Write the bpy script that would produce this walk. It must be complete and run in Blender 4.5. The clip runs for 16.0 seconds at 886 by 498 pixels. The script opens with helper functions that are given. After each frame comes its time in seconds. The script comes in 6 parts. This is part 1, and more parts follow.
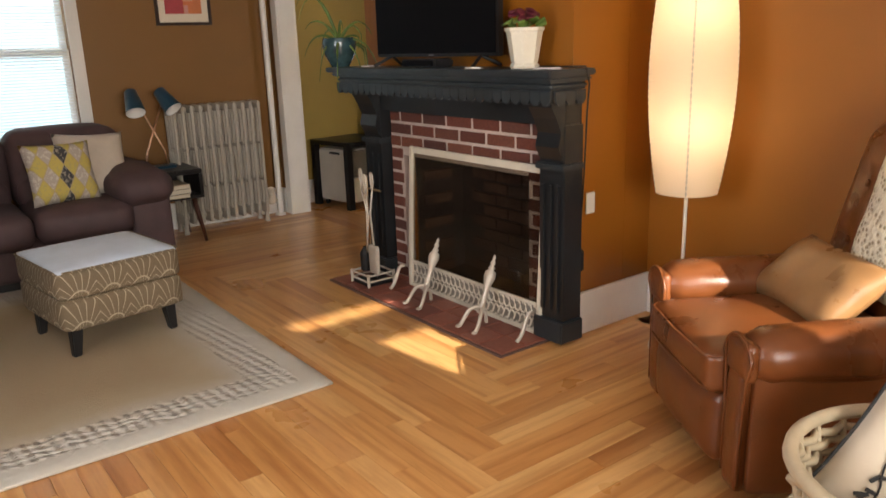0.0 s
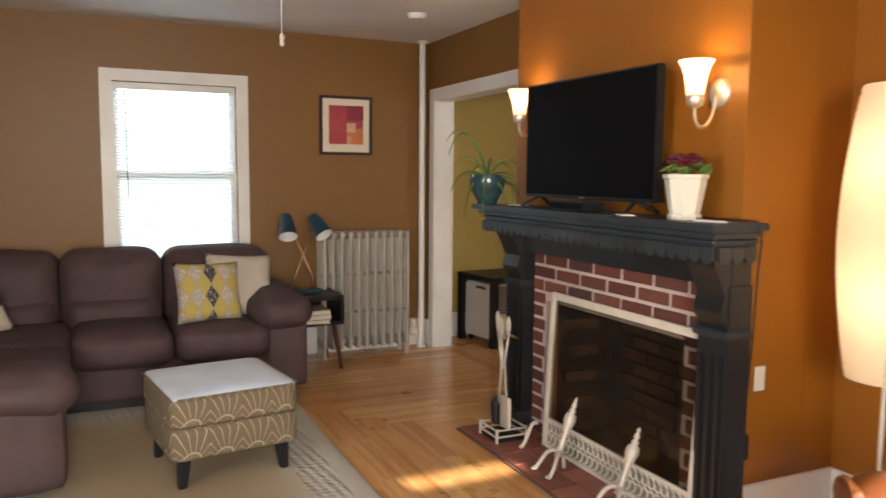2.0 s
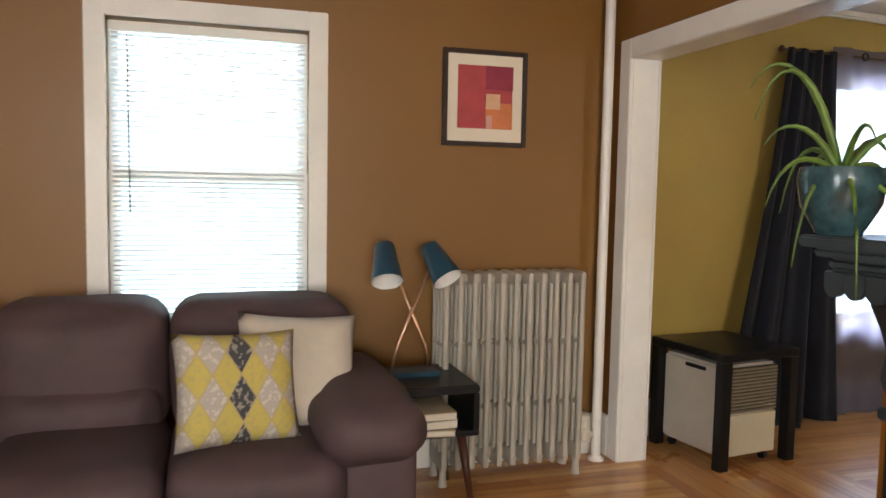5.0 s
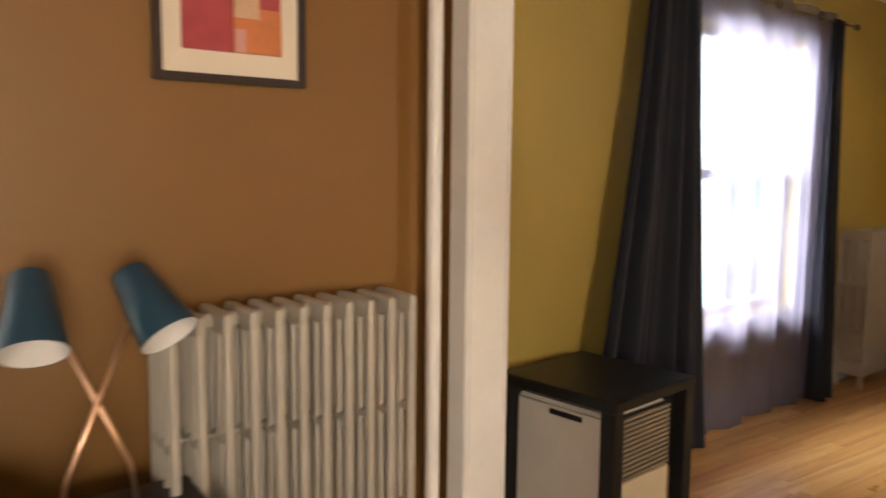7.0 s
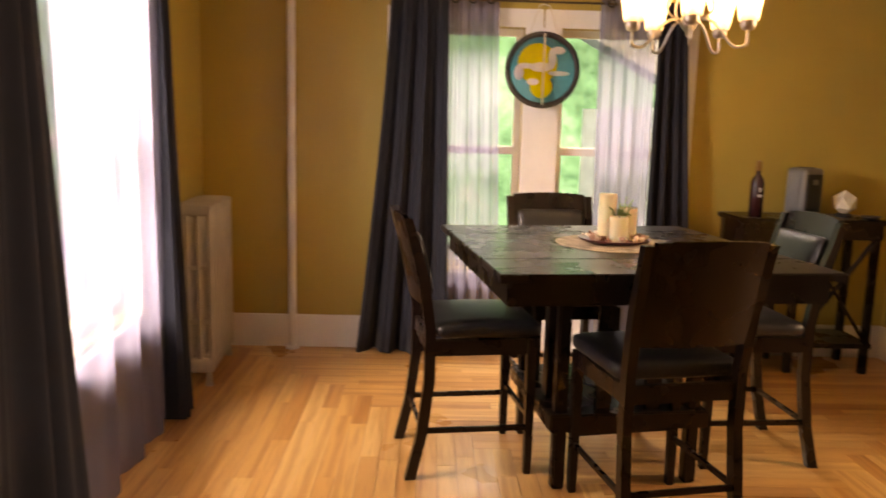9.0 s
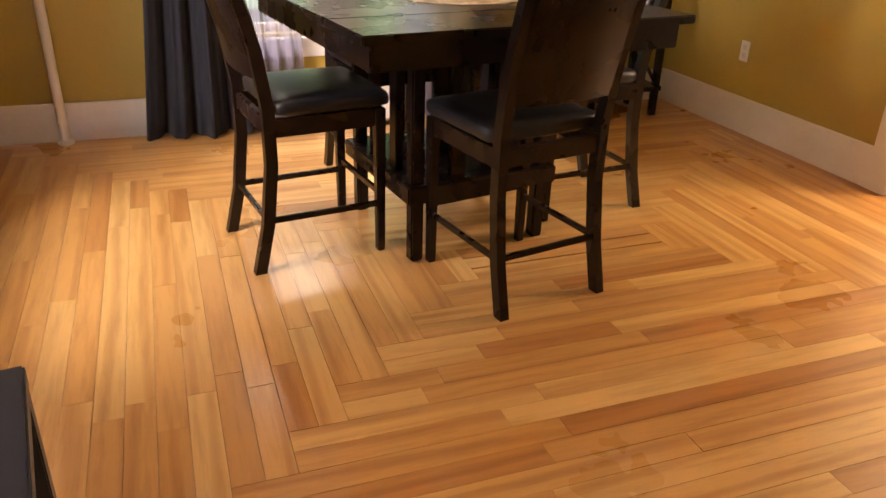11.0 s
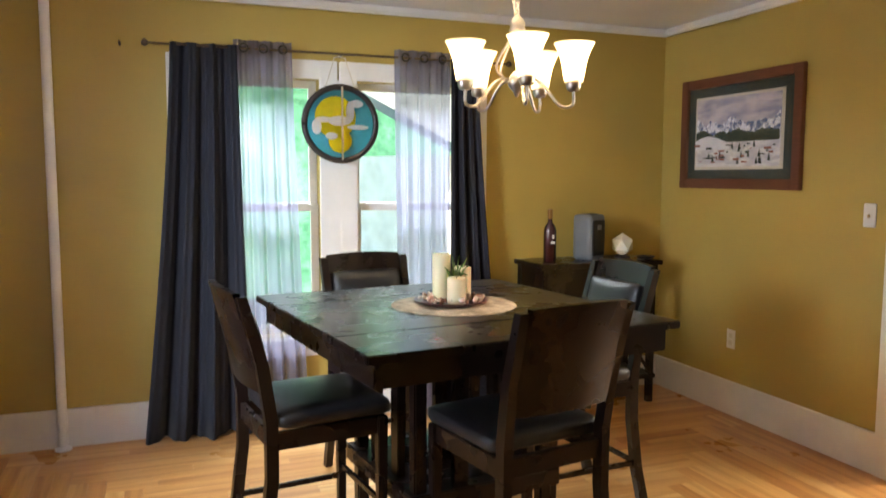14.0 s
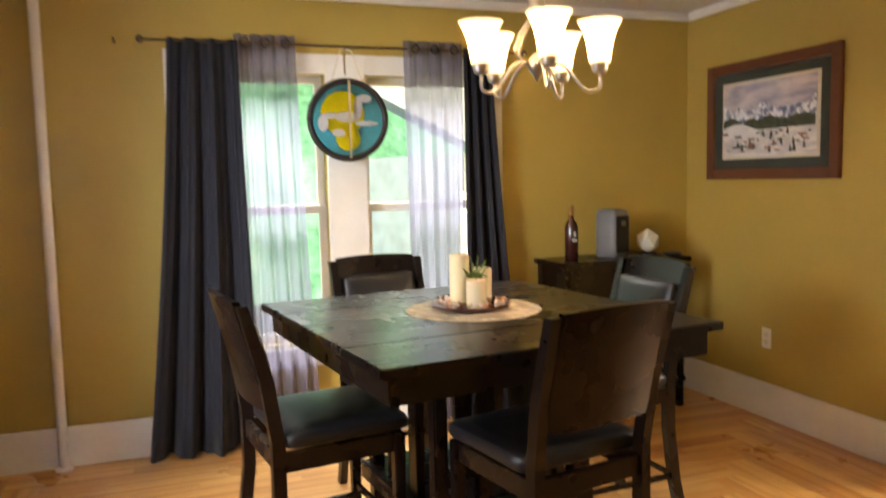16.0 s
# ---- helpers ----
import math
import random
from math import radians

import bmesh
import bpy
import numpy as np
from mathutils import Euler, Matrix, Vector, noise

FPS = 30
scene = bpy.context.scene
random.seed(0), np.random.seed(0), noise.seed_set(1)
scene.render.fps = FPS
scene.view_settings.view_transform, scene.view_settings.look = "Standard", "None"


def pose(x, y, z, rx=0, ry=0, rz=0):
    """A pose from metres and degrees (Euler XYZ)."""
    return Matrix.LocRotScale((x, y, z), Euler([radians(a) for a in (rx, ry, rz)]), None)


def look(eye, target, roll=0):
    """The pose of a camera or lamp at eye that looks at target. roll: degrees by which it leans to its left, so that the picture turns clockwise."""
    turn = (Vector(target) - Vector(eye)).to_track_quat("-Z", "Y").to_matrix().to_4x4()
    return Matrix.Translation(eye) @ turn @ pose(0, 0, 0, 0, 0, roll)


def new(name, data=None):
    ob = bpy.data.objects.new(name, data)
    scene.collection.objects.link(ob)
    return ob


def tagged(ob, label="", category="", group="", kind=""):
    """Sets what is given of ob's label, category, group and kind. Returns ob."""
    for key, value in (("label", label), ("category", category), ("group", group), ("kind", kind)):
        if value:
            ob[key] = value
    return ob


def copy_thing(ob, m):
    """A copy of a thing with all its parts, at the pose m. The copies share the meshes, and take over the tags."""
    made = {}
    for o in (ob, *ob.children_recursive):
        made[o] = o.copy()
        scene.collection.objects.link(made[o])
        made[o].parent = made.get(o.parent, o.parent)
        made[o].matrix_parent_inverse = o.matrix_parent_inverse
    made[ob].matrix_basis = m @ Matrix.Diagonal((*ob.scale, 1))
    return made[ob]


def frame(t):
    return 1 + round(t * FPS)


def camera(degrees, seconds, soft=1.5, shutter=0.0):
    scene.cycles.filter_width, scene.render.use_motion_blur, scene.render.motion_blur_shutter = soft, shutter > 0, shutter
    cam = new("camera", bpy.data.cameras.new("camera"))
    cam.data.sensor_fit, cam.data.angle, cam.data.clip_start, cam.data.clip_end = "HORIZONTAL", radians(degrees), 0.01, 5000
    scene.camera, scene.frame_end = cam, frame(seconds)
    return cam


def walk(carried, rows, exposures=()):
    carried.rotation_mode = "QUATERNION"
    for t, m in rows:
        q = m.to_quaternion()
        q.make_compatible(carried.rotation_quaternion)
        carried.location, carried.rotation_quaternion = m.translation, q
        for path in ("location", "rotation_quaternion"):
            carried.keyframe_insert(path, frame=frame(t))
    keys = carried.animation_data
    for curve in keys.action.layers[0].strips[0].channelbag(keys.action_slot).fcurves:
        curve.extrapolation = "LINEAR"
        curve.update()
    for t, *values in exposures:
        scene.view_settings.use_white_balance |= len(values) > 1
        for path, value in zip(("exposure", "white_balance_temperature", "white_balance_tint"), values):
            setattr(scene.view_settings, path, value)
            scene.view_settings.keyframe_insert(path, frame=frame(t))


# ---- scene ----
cam = camera(60.5, 16.0, shutter=0.4)
PATH = [
    (0, (0.797, 0.801, 1.346), (1.951, 2.348, 0.82), -1.85),
    (0.5, (0.812, 0.8, 1.37), (1.98, 2.372, 0.961), -1.2),
    (1, (0.905, 0.808, 1.404), (2.038, 2.438, 1.153), -0.05),
    (1.5, (0.998, 0.84, 1.406), (2.006, 2.556, 1.215), 1.15),
    (2, (1.069, 1.03, 1.388), (1.901, 2.838, 1.191), 0.5),
    (2.5, (1.199, 1.324, 1.381), (1.872, 3.195, 1.162), -0.25),
    (3, (1.338, 1.688, 1.374), (1.726, 3.633, 1.122), 0.9),
    (3.2, (1.35, 1.83, 1.361), (1.637, 3.79, 1.092), 0.15),
    (5.3, (1.693, 3.483, 1.313), (2.293, 5.386, 1.181), 1.07),
    (5.5, (1.748, 3.602, 1.324), (2.342, 5.507, 1.201), 1.02),
    (6, (1.845, 3.912, 1.318), (2.51, 5.795, 1.203), 0.23),
    (6.5, (1.978, 4.227, 1.332), (2.82, 6.034, 1.162), 0.15),
    (7, (2.122, 4.646, 1.309), (3.258, 6.278, 1.095), 0.6),
    (7.5, (2.343, 5.0, 1.368), (3.843, 6.292, 1.083), 1.1),
    (8, (2.522, 5.334, 1.382), (4.312, 6.173, 1.074), 3.2),
    (8.5, (2.684, 5.58, 1.397), (4.62, 5.992, 1.109), 3.0),
    (9, (2.898, 5.763, 1.364), (4.873, 5.719, 1.054), 1.5),
    (9.5, (3.074, 5.886, 1.349), (4.997, 5.565, 0.905), 2.0),
    (10, (3.185, 6.01, 1.324), (4.952, 5.433, 0.585), 1.2),
    (12.3, (3.224, 6.06, 1.295), (4.89, 5.418, 0.395), 1.9),
    (12.5, (3.236, 6.063, 1.33), (4.946, 5.401, 0.531), 1.8),
    (13, (3.235, 6.059, 1.369), (5.029, 5.374, 0.808), 1.2),
    (13.5, (3.21, 6.07, 1.403), (5.052, 5.372, 1.058), 0.7),
    (14, (3.187, 6.072, 1.428), (5.053, 5.376, 1.239), 0.2),
    (14.5, (3.179, 6.08, 1.462), (5.05, 5.374, 1.42), -0.2),
    (15, (3.177, 6.072, 1.476), (5.063, 5.408, 1.525), -0.3),
    (15.5, (3.211, 6.046, 1.46), (5.127, 5.474, 1.449), 0.1),
    (16, (3.407, 6.008, 1.399), (5.285, 5.344, 1.216), -1.2),
]
EXPOSURES = [(0, 1.65, 6600, 11), (1.5, 1.8, 6600, 11), (3, 2.25, 6300, 8), (5.5, 2.15, 6500, 8), (6.5, 2.0, 7000, 11), (7.1, 2.35, 7800, 14), (8.5, 2.5, 8800, 18), (9, 2.5, 11500, 30), (10, 2.65, 12500, 34), (12.4, 2.9, 5200, 11), (13.5, 2.75, 6100, 9), (14.5, 2.8, 7200, 9), (15.2, 2.75, 7200, 9), (16, 2.8, 8200, 13)]
walk(cam, [(t, look(eye, target, roll)) for t, eye, target, roll in PATH], exposures=EXPOSURES)

# ---- world, sun, large lights, exposure ----
w = bpy.data.worlds.new("sky")
scene.world = w
w.use_nodes = True
sky = w.node_tree.nodes.new("ShaderNodeTexSky")
sky.sky_type, sky.sun_disc = "NISHITA", False
sky.sun_elevation, sky.sun_rotation = radians(24), radians(185)
w.node_tree.links.new(sky.outputs[0], w.node_tree.nodes["Background"].inputs[0])
w.node_tree.nodes["Background"].inputs[1].default_value = 0.05

sun = new("sun", bpy.data.lights.new("sun", "SUN"))
sun.data.energy, sun.data.angle, sun.data.color = 5.0, radians(0.6), (1.0, 0.92, 0.8)
sun.matrix_world = look((0, 0, 0), (-0.12, 1.0, -math.tan(radians(24))))


def panel_light(name, x, y, z, wx, wz, target, power, color=(0.86, 0.93, 1.0)):
    li = bpy.data.lights.new(name, "AREA")
    li.shape, li.size, li.size_y, li.energy, li.color = "RECTANGLE", wx, wz, power * 0.6, color
    ob = new(name, li)
    ob.matrix_world = look((x, y, z), target)
    return ob


panel_light("sky_light_living_north", 1.62, 7.75, 2.7, 1.0, 1.1, (1.62, 5.6, 0.5), 30, (0.75, 0.9, 1.0))
panel_light("sky_light_dining_north", 4.75, 8.15, 2.0, 1.1, 1.5, (6.2, 5.0, 0.9), 210, (0.8, 0.9, 1.0))
panel_light("sky_light_dining_east", 9.0, 5.1, 3.1, 1.9, 1.2, (6.0, 5.1, 0.2), 190, (0.8, 0.92, 1.0))
# added fill lamp inside the passage, brightens the dining room walls
panel_light("fill_light_passage", 5.2, 1.75, 1.5, 0.9, 1.5, (5.6, 6, 1.4), 18, (1.0, 0.94, 0.86))
# added fill lamps outside the unseen south and west openings
panel_light("fill_light_living_south", 1.0, -0.85, 1.4, 1.5, 1.2, (1.6, 5, 0.3), 75, (1.0, 0.95, 0.88))
panel_light("fill_light_living_west", -0.75, 2.2, 1.5, 1.2, 1.3, (5, 2.6, 0.6), 32, (0.95, 0.96, 1.0))


def bulb(name, x, y, z, power, r=0.03, color=(1.0, 0.66, 0.32)):
    li = bpy.data.lights.new(name, "POINT")
    li.energy, li.shadow_soft_size, li.color = power * 0.3, r, color
    ob = new(name, li)
    ob.location = (x, y, z)
    return ob


# ---- materials ----
class Nodes:
    """Short hand for a node material."""

    def __init__(self, name):
        self.m = bpy.data.materials.new(name)
        self.m.use_nodes = True
        self.t = self.m.node_tree
        self.b = self.t.nodes["Principled BSDF"]
        self.out = self.t.nodes["Material Output"]

    def add(self, kind, **props):
        n = self.t.nodes.new(kind)
        if "op" in props:
            n.operation = props["op"]
        if "blend" in props:
            n.data_type, n.blend_type = "RGBA", props["blend"]
        if "data" in props:
            n.data_type = props["data"]
        return n

    def link(self, a, b):
        self.t.links.new(a, b)

    def math(self, op, a, b=None):
        n = self.add("ShaderNodeMath", op=op)
        for i, v in enumerate((a, b)):
            if v is None:
                continue
            if isinstance(v, (int, float)):
                n.inputs[i].default_value = v
            else:
                self.link(v, n.inputs[i])
        return n.outputs[0]

    def coords(self, space="Object", scale=(1, 1, 1)):
        if space == "World":
            src = self.add("ShaderNodeNewGeometry").outputs["Position"]
        else:
            src = self.add("ShaderNodeTexCoord").outputs[space]
        mp = self.add("ShaderNodeMapping")
        mp.inputs["Scale"].default_value = scale
        self.link(src, mp.inputs["Vector"])
        return mp.outputs[0]

    def noise(self, scale, detail=4, vec=None, rough=0.6):
        n = self.add("ShaderNodeTexNoise")
        n.inputs["Scale"].default_value, n.inputs["Detail"].default_value = scale, detail
        n.inputs["Roughness"].default_value = rough
        if vec is not None:
            self.link(vec, n.inputs["Vector"])
        return n.outputs[0]

    def ramp(self, fac, stops):
        n = self.add("ShaderNodeValToRGB")
        e = n.color_ramp.elements
        while len(e) < len(stops):
            e.new(0.5)
        for k, (p, c) in zip(e, stops):
            k.position, k.color = p, (*c, 1)
        self.link(fac, n.inputs[0])
        return n.outputs[0]

    def mix(self, fac, a, b, blend="MIX"):
        n = self.add("ShaderNodeMix", blend=blend)
        for s, v in ((n.inputs[0], fac), (n.inputs[6], a), (n.inputs[7], b)):
            if isinstance(v, (int, float)):
                s.default_value = v
            elif isinstance(v, tuple):
                s.default_value = (*v, 1)
            else:
                self.link(v, s)
        return n.outputs[2]

    def bump(self, height, strength=0.2, distance=0.01):
        n = self.add("ShaderNodeBump")
        n.inputs["Strength"].default_value, n.inputs["Distance"].default_value = strength, distance
        self.link(height, n.inputs["Height"])
        self.link(n.outputs[0], self.b.inputs["Normal"])

    def set(self, color=None, rough=None, metal=None, **more):
        for key, v in (("Base Color", color), ("Roughness", rough), ("Metallic", metal), *more.items()):
            if v is None:
                continue
            if isinstance(v, tuple):
                self.b.inputs[key].default_value = (*v, 1)
            elif isinstance(v, (int, float)):
                self.b.inputs[key].default_value = v
            else:
                self.link(v, self.b.inputs[key])
        return self.m


def shade(c, k):
    return tuple(min(1.0, v * k) for v in c)


def plain(name, color, rough=0.5, metal=0.0, var=0.15, fine=60, coarse=4, bump=0.1, dist=0.002, **more):
    """A surface with blotches at two scales and fine relief."""
    n = Nodes(name)
    v = n.coords("World")
    a, b = n.noise(coarse, 3, v), n.noise(fine, 5, v)
    c1 = n.ramp(a, [(0.3, shade(color, 1 - var)), (0.7, shade(color, 1 + var))])
    c2 = n.ramp(b, [(0.3, (1 - var * 0.5,) * 3), (0.7, (1.0,) * 3)])
    n.set(n.mix(1.0, c1, c2, "MULTIPLY"), n.math("ADD", n.math("MULTIPLY", b, 0.15), rough - 0.07), metal, **more)
    if bump:
        n.bump(b, bump, dist)
    return n.m


def paint(name, color):
    n = Nodes(name)
    v = n.coords("World")
    a, b = n.noise(1.3, 3, v), n.noise(160, 3, v)
    n.set(n.ramp(a, [(0.3, shade(color, 0.94)), (0.7, shade(color, 1.05))]), n.math("ADD", n.math("MULTIPLY", a, 0.12), 0.42), 0)
    n.bump(b, 0.06, 0.002)
    return n.m


def floor_wood(name, along):
    """Oak strip: grain along one axis, each board its own tone."""
    n = Nodes(name)
    rnd = n.add("ShaderNodeObjectInfo").outputs["Random"]
    isl = n.add("ShaderNodeNewGeometry").outputs["Random Per Island"]
    r = n.math("FRACT", n.math("ADD", rnd, isl))
    s = (1.3, 15, 5) if along == "x" else (15, 1.3, 5)
    pos = n.coords("World", s)
    off = n.add("ShaderNodeVectorMath", op="ADD")
    n.link(pos, off.inputs[0])
    comb = n.add("ShaderNodeCombineXYZ")
    n.link(n.math("MULTIPLY", r, 37.0), comb.inputs[2])
    n.link(comb.outputs[0], off.inputs[1])
    g = n.noise(2.2, 6, off.outputs[0], 0.65)
    wv = n.add("ShaderNodeTexWave")
    wv.bands_direction = "Y" if along == "x" else "X"
    wv.inputs["Scale"].default_value, wv.inputs["Distortion"].default_value = 0.16, 14.0
    wv.inputs["Detail"].default_value, wv.inputs["Detail Scale"].default_value = 2.0, 0.6
    n.link(off.outputs[0], wv.inputs["Vector"])
    base = n.ramp(r, [(0.0, (0.45, 0.185, 0.055)), (0.10, (0.55, 0.265, 0.085)), (0.55, (0.62, 0.32, 0.11)), (0.88, (0.71, 0.42, 0.165)), (1.0, (0.44, 0.18, 0.055))])
    dark = n.ramp(g, [(0.30, (0.72, 0.64, 0.56)), (0.55, (1, 1, 1))])
    dark2 = n.ramp(wv.outputs[1], [(0.0, (0.82, 0.74, 0.66)), (0.22, (1, 1, 1))])
    c = n.mix(1.0, n.mix(0.8, base, dark, "MULTIPLY"), dark2, "MULTIPLY")
    wear = n.noise(1.7, 4, n.coords("World"))
    n.set(c, n.math("ADD", n.math("MULTIPLY", wear, 0.2), 0.2), 0, **{"Coat Weight": 0.15, "Coat Roughness": 0.15})
    n.bump(g, 0.05, 0.002)
    return n.m


def dark_wood(name, color, rough=0.28):
    n = Nodes(name)
    v = n.coords("World", (1, 1, 1))
    g = n.noise(9, 4, n.coords("Object", (2, 16, 16)))
    c = n.ramp(g, [(0.25, shade(color, 0.85)), (0.75, shade(color, 1.2))])
    n.set(c, n.math("ADD", n.math("MULTIPLY", n.noise(5, 3, v), 0.07), rough - 0.03), 0, **{"Specular IOR Level": 0.36})
    n.bump(g, 0.012, 0.001)
    return n.m


def fabric(name, color, fine=700, var=0.12, sheen=0.3, rough=0.85, crease=0.0):
    n = Nodes(name)
    v = n.coords("Object")
    a, b = n.noise(5, 4, v), n.noise(fine, 2, v)
    n.set(n.ramp(a, [(0.3, shade(color, 1 - var)), (0.7, shade(color, 1 + var))]), rough, 0, **{"Sheen Weight": sheen})
    h = n.math("ADD", n.math("MULTIPLY", b, 0.2), n.math("MULTIPLY", n.noise(9, 5, v), crease))
    n.bump(h, 0.35, 0.012 if crease else 0.002)
    return n.m


def leather(name, color, rough=0.38, crease=0.4):
    n = Nodes(name)
    v = n.coords("Object")
    vo = n.add("ShaderNodeTexVoronoi")
    vo.inputs["Scale"].default_value = 260
    n.link(v, vo.inputs["Vector"])
    a = n.noise(6, 5, v)
    n.set(n.ramp(a, [(0.3, shade(color, 0.75)), (0.7, shade(color, 1.2))]), n.math("ADD", n.math("MULTIPLY", a, 0.25), rough - 0.12), 0)
    h = n.math("ADD", n.math("MULTIPLY", vo.outputs[0], 0.12), n.math("MULTIPLY", n.noise(7, 6, v), crease))
    n.bump(h, 0.3, 0.012)
    return n.m


def glow(name, color, strength, base=None):
    n = Nodes(name)
    n.set(base or color, 0.5, 0, **{"Emission Color": color, "Emission Strength": strength * 0.3})
    return n.m


def lit_glass(name, color, strength):
    """Frosted lamp glass: glows and lets its bulb's light through."""
    n = Nodes(name)
    n.set((0.9, 0.85, 0.75), 0.4, 0, **{"Emission Color": color, "Emission Strength": strength * 0.3})
    tl = n.add("ShaderNodeBsdfTranslucent")
    tl.inputs[0].default_value = (0.95, 0.9, 0.8, 1)
    mx = n.add("ShaderNodeMixShader")
    mx.inputs[0].default_value = 0.75
    n.link(n.b.outputs[0], mx.inputs[1])
    n.link(tl.outputs[0], mx.inputs[2])
    n.link(mx.outputs[0], n.out.inputs[0])
    return n.m


def glass(name, tint=(1, 1, 1), rough=0.02):
    """Thin clear pane: mostly lets light through, with a gloss."""
    n = Nodes(name)
    tr = n.add("ShaderNodeBsdfTransparent")
    tr.inputs[0].default_value = (*tint, 1)
    gl = n.add("ShaderNodeBsdfGlossy")
    gl.inputs["Roughness"].default_value = rough
    lw = n.add("ShaderNodeLayerWeight")
    lw.inputs[0].default_value = 0.5
    fac = n.math("ADD", n.math("MULTIPLY", n.math("POWER", lw.outputs[1], 4.0), 0.5), 0.025)
    mx = n.add("ShaderNodeMixShader")
    n.link(fac, mx.inputs[0])
    n.link(tr.outputs[0], mx.inputs[1])
    n.link(gl.outputs[0], mx.inputs[2])
    n.link(mx.outputs[0], n.out.inputs[0])
    return n.m


def sheer(name, color, through_share=0.5):
    n = Nodes(name)
    tr = n.add("ShaderNodeBsdfTransparent")
    tl = n.add("ShaderNodeBsdfTranslucent")
    df = n.add("ShaderNodeBsdfDiffuse")
    tr.inputs[0].default_value = (0.95, 0.95, 1.0, 1)
    weave = n.noise(900, 2, n.coords("World"))
    for s in (tl, df):
        n.link(n.ramp(weave, [(0.2, shade(color, 0.85)), (0.8, color)]), s.inputs[0])
    m1, m2 = n.add("ShaderNodeMixShader"), n.add("ShaderNodeMixShader")
    m1.inputs[0].default_value, m2.inputs[0].default_value = 0.4, through_share
    n.link(tl.outputs[0], m1.inputs[1])
    n.link(df.outputs[0], m1.inputs[2])
    n.link(m1.outputs[0], m2.inputs[1])
    n.link(tr.outputs[0], m2.inputs[2])
    n.link(m2.outputs[0], n.out.inputs[0])
    return n.m


BROWN = paint("brown_wall_paint", (0.21, 0.097, 0.018))
# brown wall paint again, with the orange of the lamplight put into its colour
BROWN_LIT = paint("lamplit_brown_paint", (0.27, 0.094, 0.006))
MUSTARD = paint("mustard_wall_paint", (0.44, 0.315, 0.075))
CEIL = paint("ceiling_paint", (0.78, 0.78, 0.78))
WHITE = plain("white_trim_paint", (0.78, 0.76, 0.72), 0.35, var=0.05, fine=40, bump=0.05)
OAK_X, OAK_Y = floor_wood("oak_strip_x", "x"), floor_wood("oak_strip_y", "y")
GAP = plain("floor_joint", (0.10, 0.045, 0.018), 0.8)
BLACKP = plain("black_mantel_paint", (0.012, 0.014, 0.016), 0.38, var=0.3, fine=30, bump=0.15)
BLUEGREY = plain("dark_slate_mantel_paint", (0.025, 0.031, 0.035), 0.4, var=0.25, fine=30, bump=0.15)
ESPRESSO = dark_wood("espresso_wood", (0.009, 0.0045, 0.0035), 0.27)
BLACKTOP = dark_wood("black_ash_laminate", (0.008, 0.008, 0.009), 0.38)
BLACKLEATHER = leather("black_leather", (0.012, 0.012, 0.014), 0.33, 0.15)
SOFA = leather("plum_brown_microfibre", (0.074, 0.044, 0.046), 0.7, 0.6)
TAN = leather("tan_leather", (0.135, 0.041, 0.011), 0.3, 0.3)
GOLDLEATHER = leather("bronze_leather", (0.27, 0.14, 0.055), 0.3, 1.0)
RADIATOR = plain("aged_cream_radiator_paint", (0.42, 0.385, 0.325), 0.42, var=0.12, fine=25, bump=0.2)
CREAM = plain("cream_metal", (0.62, 0.57, 0.47), 0.4, var=0.12)
BRASS = plain("antique_brass", (0.55, 0.42, 0.25), 0.3, 1.0)
NICKEL = plain("brushed_nickel", (0.56, 0.52, 0.46), 0.32, 1.0)
COPPER = plain("copper_stem", (0.72, 0.45, 0.3), 0.3, 1.0)
TEAL = plain("teal_enamel", (0.012, 0.05, 0.085), 0.32, var=0.1)
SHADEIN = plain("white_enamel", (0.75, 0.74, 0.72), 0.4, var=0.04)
BLACKM = plain("black_metal", (0.012, 0.012, 0.013), 0.45, 0.2)
PLASTIC = plain("beige_plastic", (0.66, 0.62, 0.54), 0.42, var=0.06)
GREYPL = plain("grey_plastic", (0.17, 0.175, 0.185), 0.4, var=0.08)
SCREEN = plain("tv_screen", (0.006, 0.006, 0.007), 0.3, var=0.05, bump=0, **{"Specular IOR Level": 0.015})
LINEN = fabric("natural_linen", (0.52, 0.45, 0.37), 500, crease=1.0)
CREAMCLOTH = fabric("cream_canvas", (0.54, 0.46, 0.35), 500, crease=0.3)
PALE = fabric("pale_blue_grey_cloth", (0.50, 0.58, 0.68), 400, crease=0.1)
BLACKINK = plain("black_ink", (0.015, 0.015, 0.015), 0.8, bump=0)
CURTAIN = fabric("charcoal_curtain_cloth", (0.008, 0.010, 0.019), 600, sheen=0.04)
SHEER = sheer("lilac_sheer", (0.235, 0.22, 0.31), 0.33)
GLASS = glass("window_glass")
SOOT = plain("soot", (0.05, 0.036, 0.03), 0.95, var=0.4)
MORTAR = plain("mortar", (0.50, 0.42, 0.37), 0.9, var=0.2, fine=120, bump=0.4)
PAPER = plain("paper", (0.66, 0.60, 0.50), 0.8, var=0.08, fine=200)
IRONCREAM = plain("worn_cream_iron", (0.55, 0.50, 0.42), 0.45, 0.3, var=0.2)
WAX = plain("ivory_wax", (0.78, 0.66, 0.42), 0.45, var=0.05, **{"Subsurface Weight": 0.2})
LEAF = plain("green_leaf", (0.10, 0.17, 0.03), 0.45, var=0.35, coarse=12)
GLAZE = plain("teal_glaze", (0.035, 0.075, 0.085), 0.18, var=0.35, coarse=25)
CERAMIC = plain("white_ceramic", (0.74, 0.70, 0.58), 0.25, var=0.06)
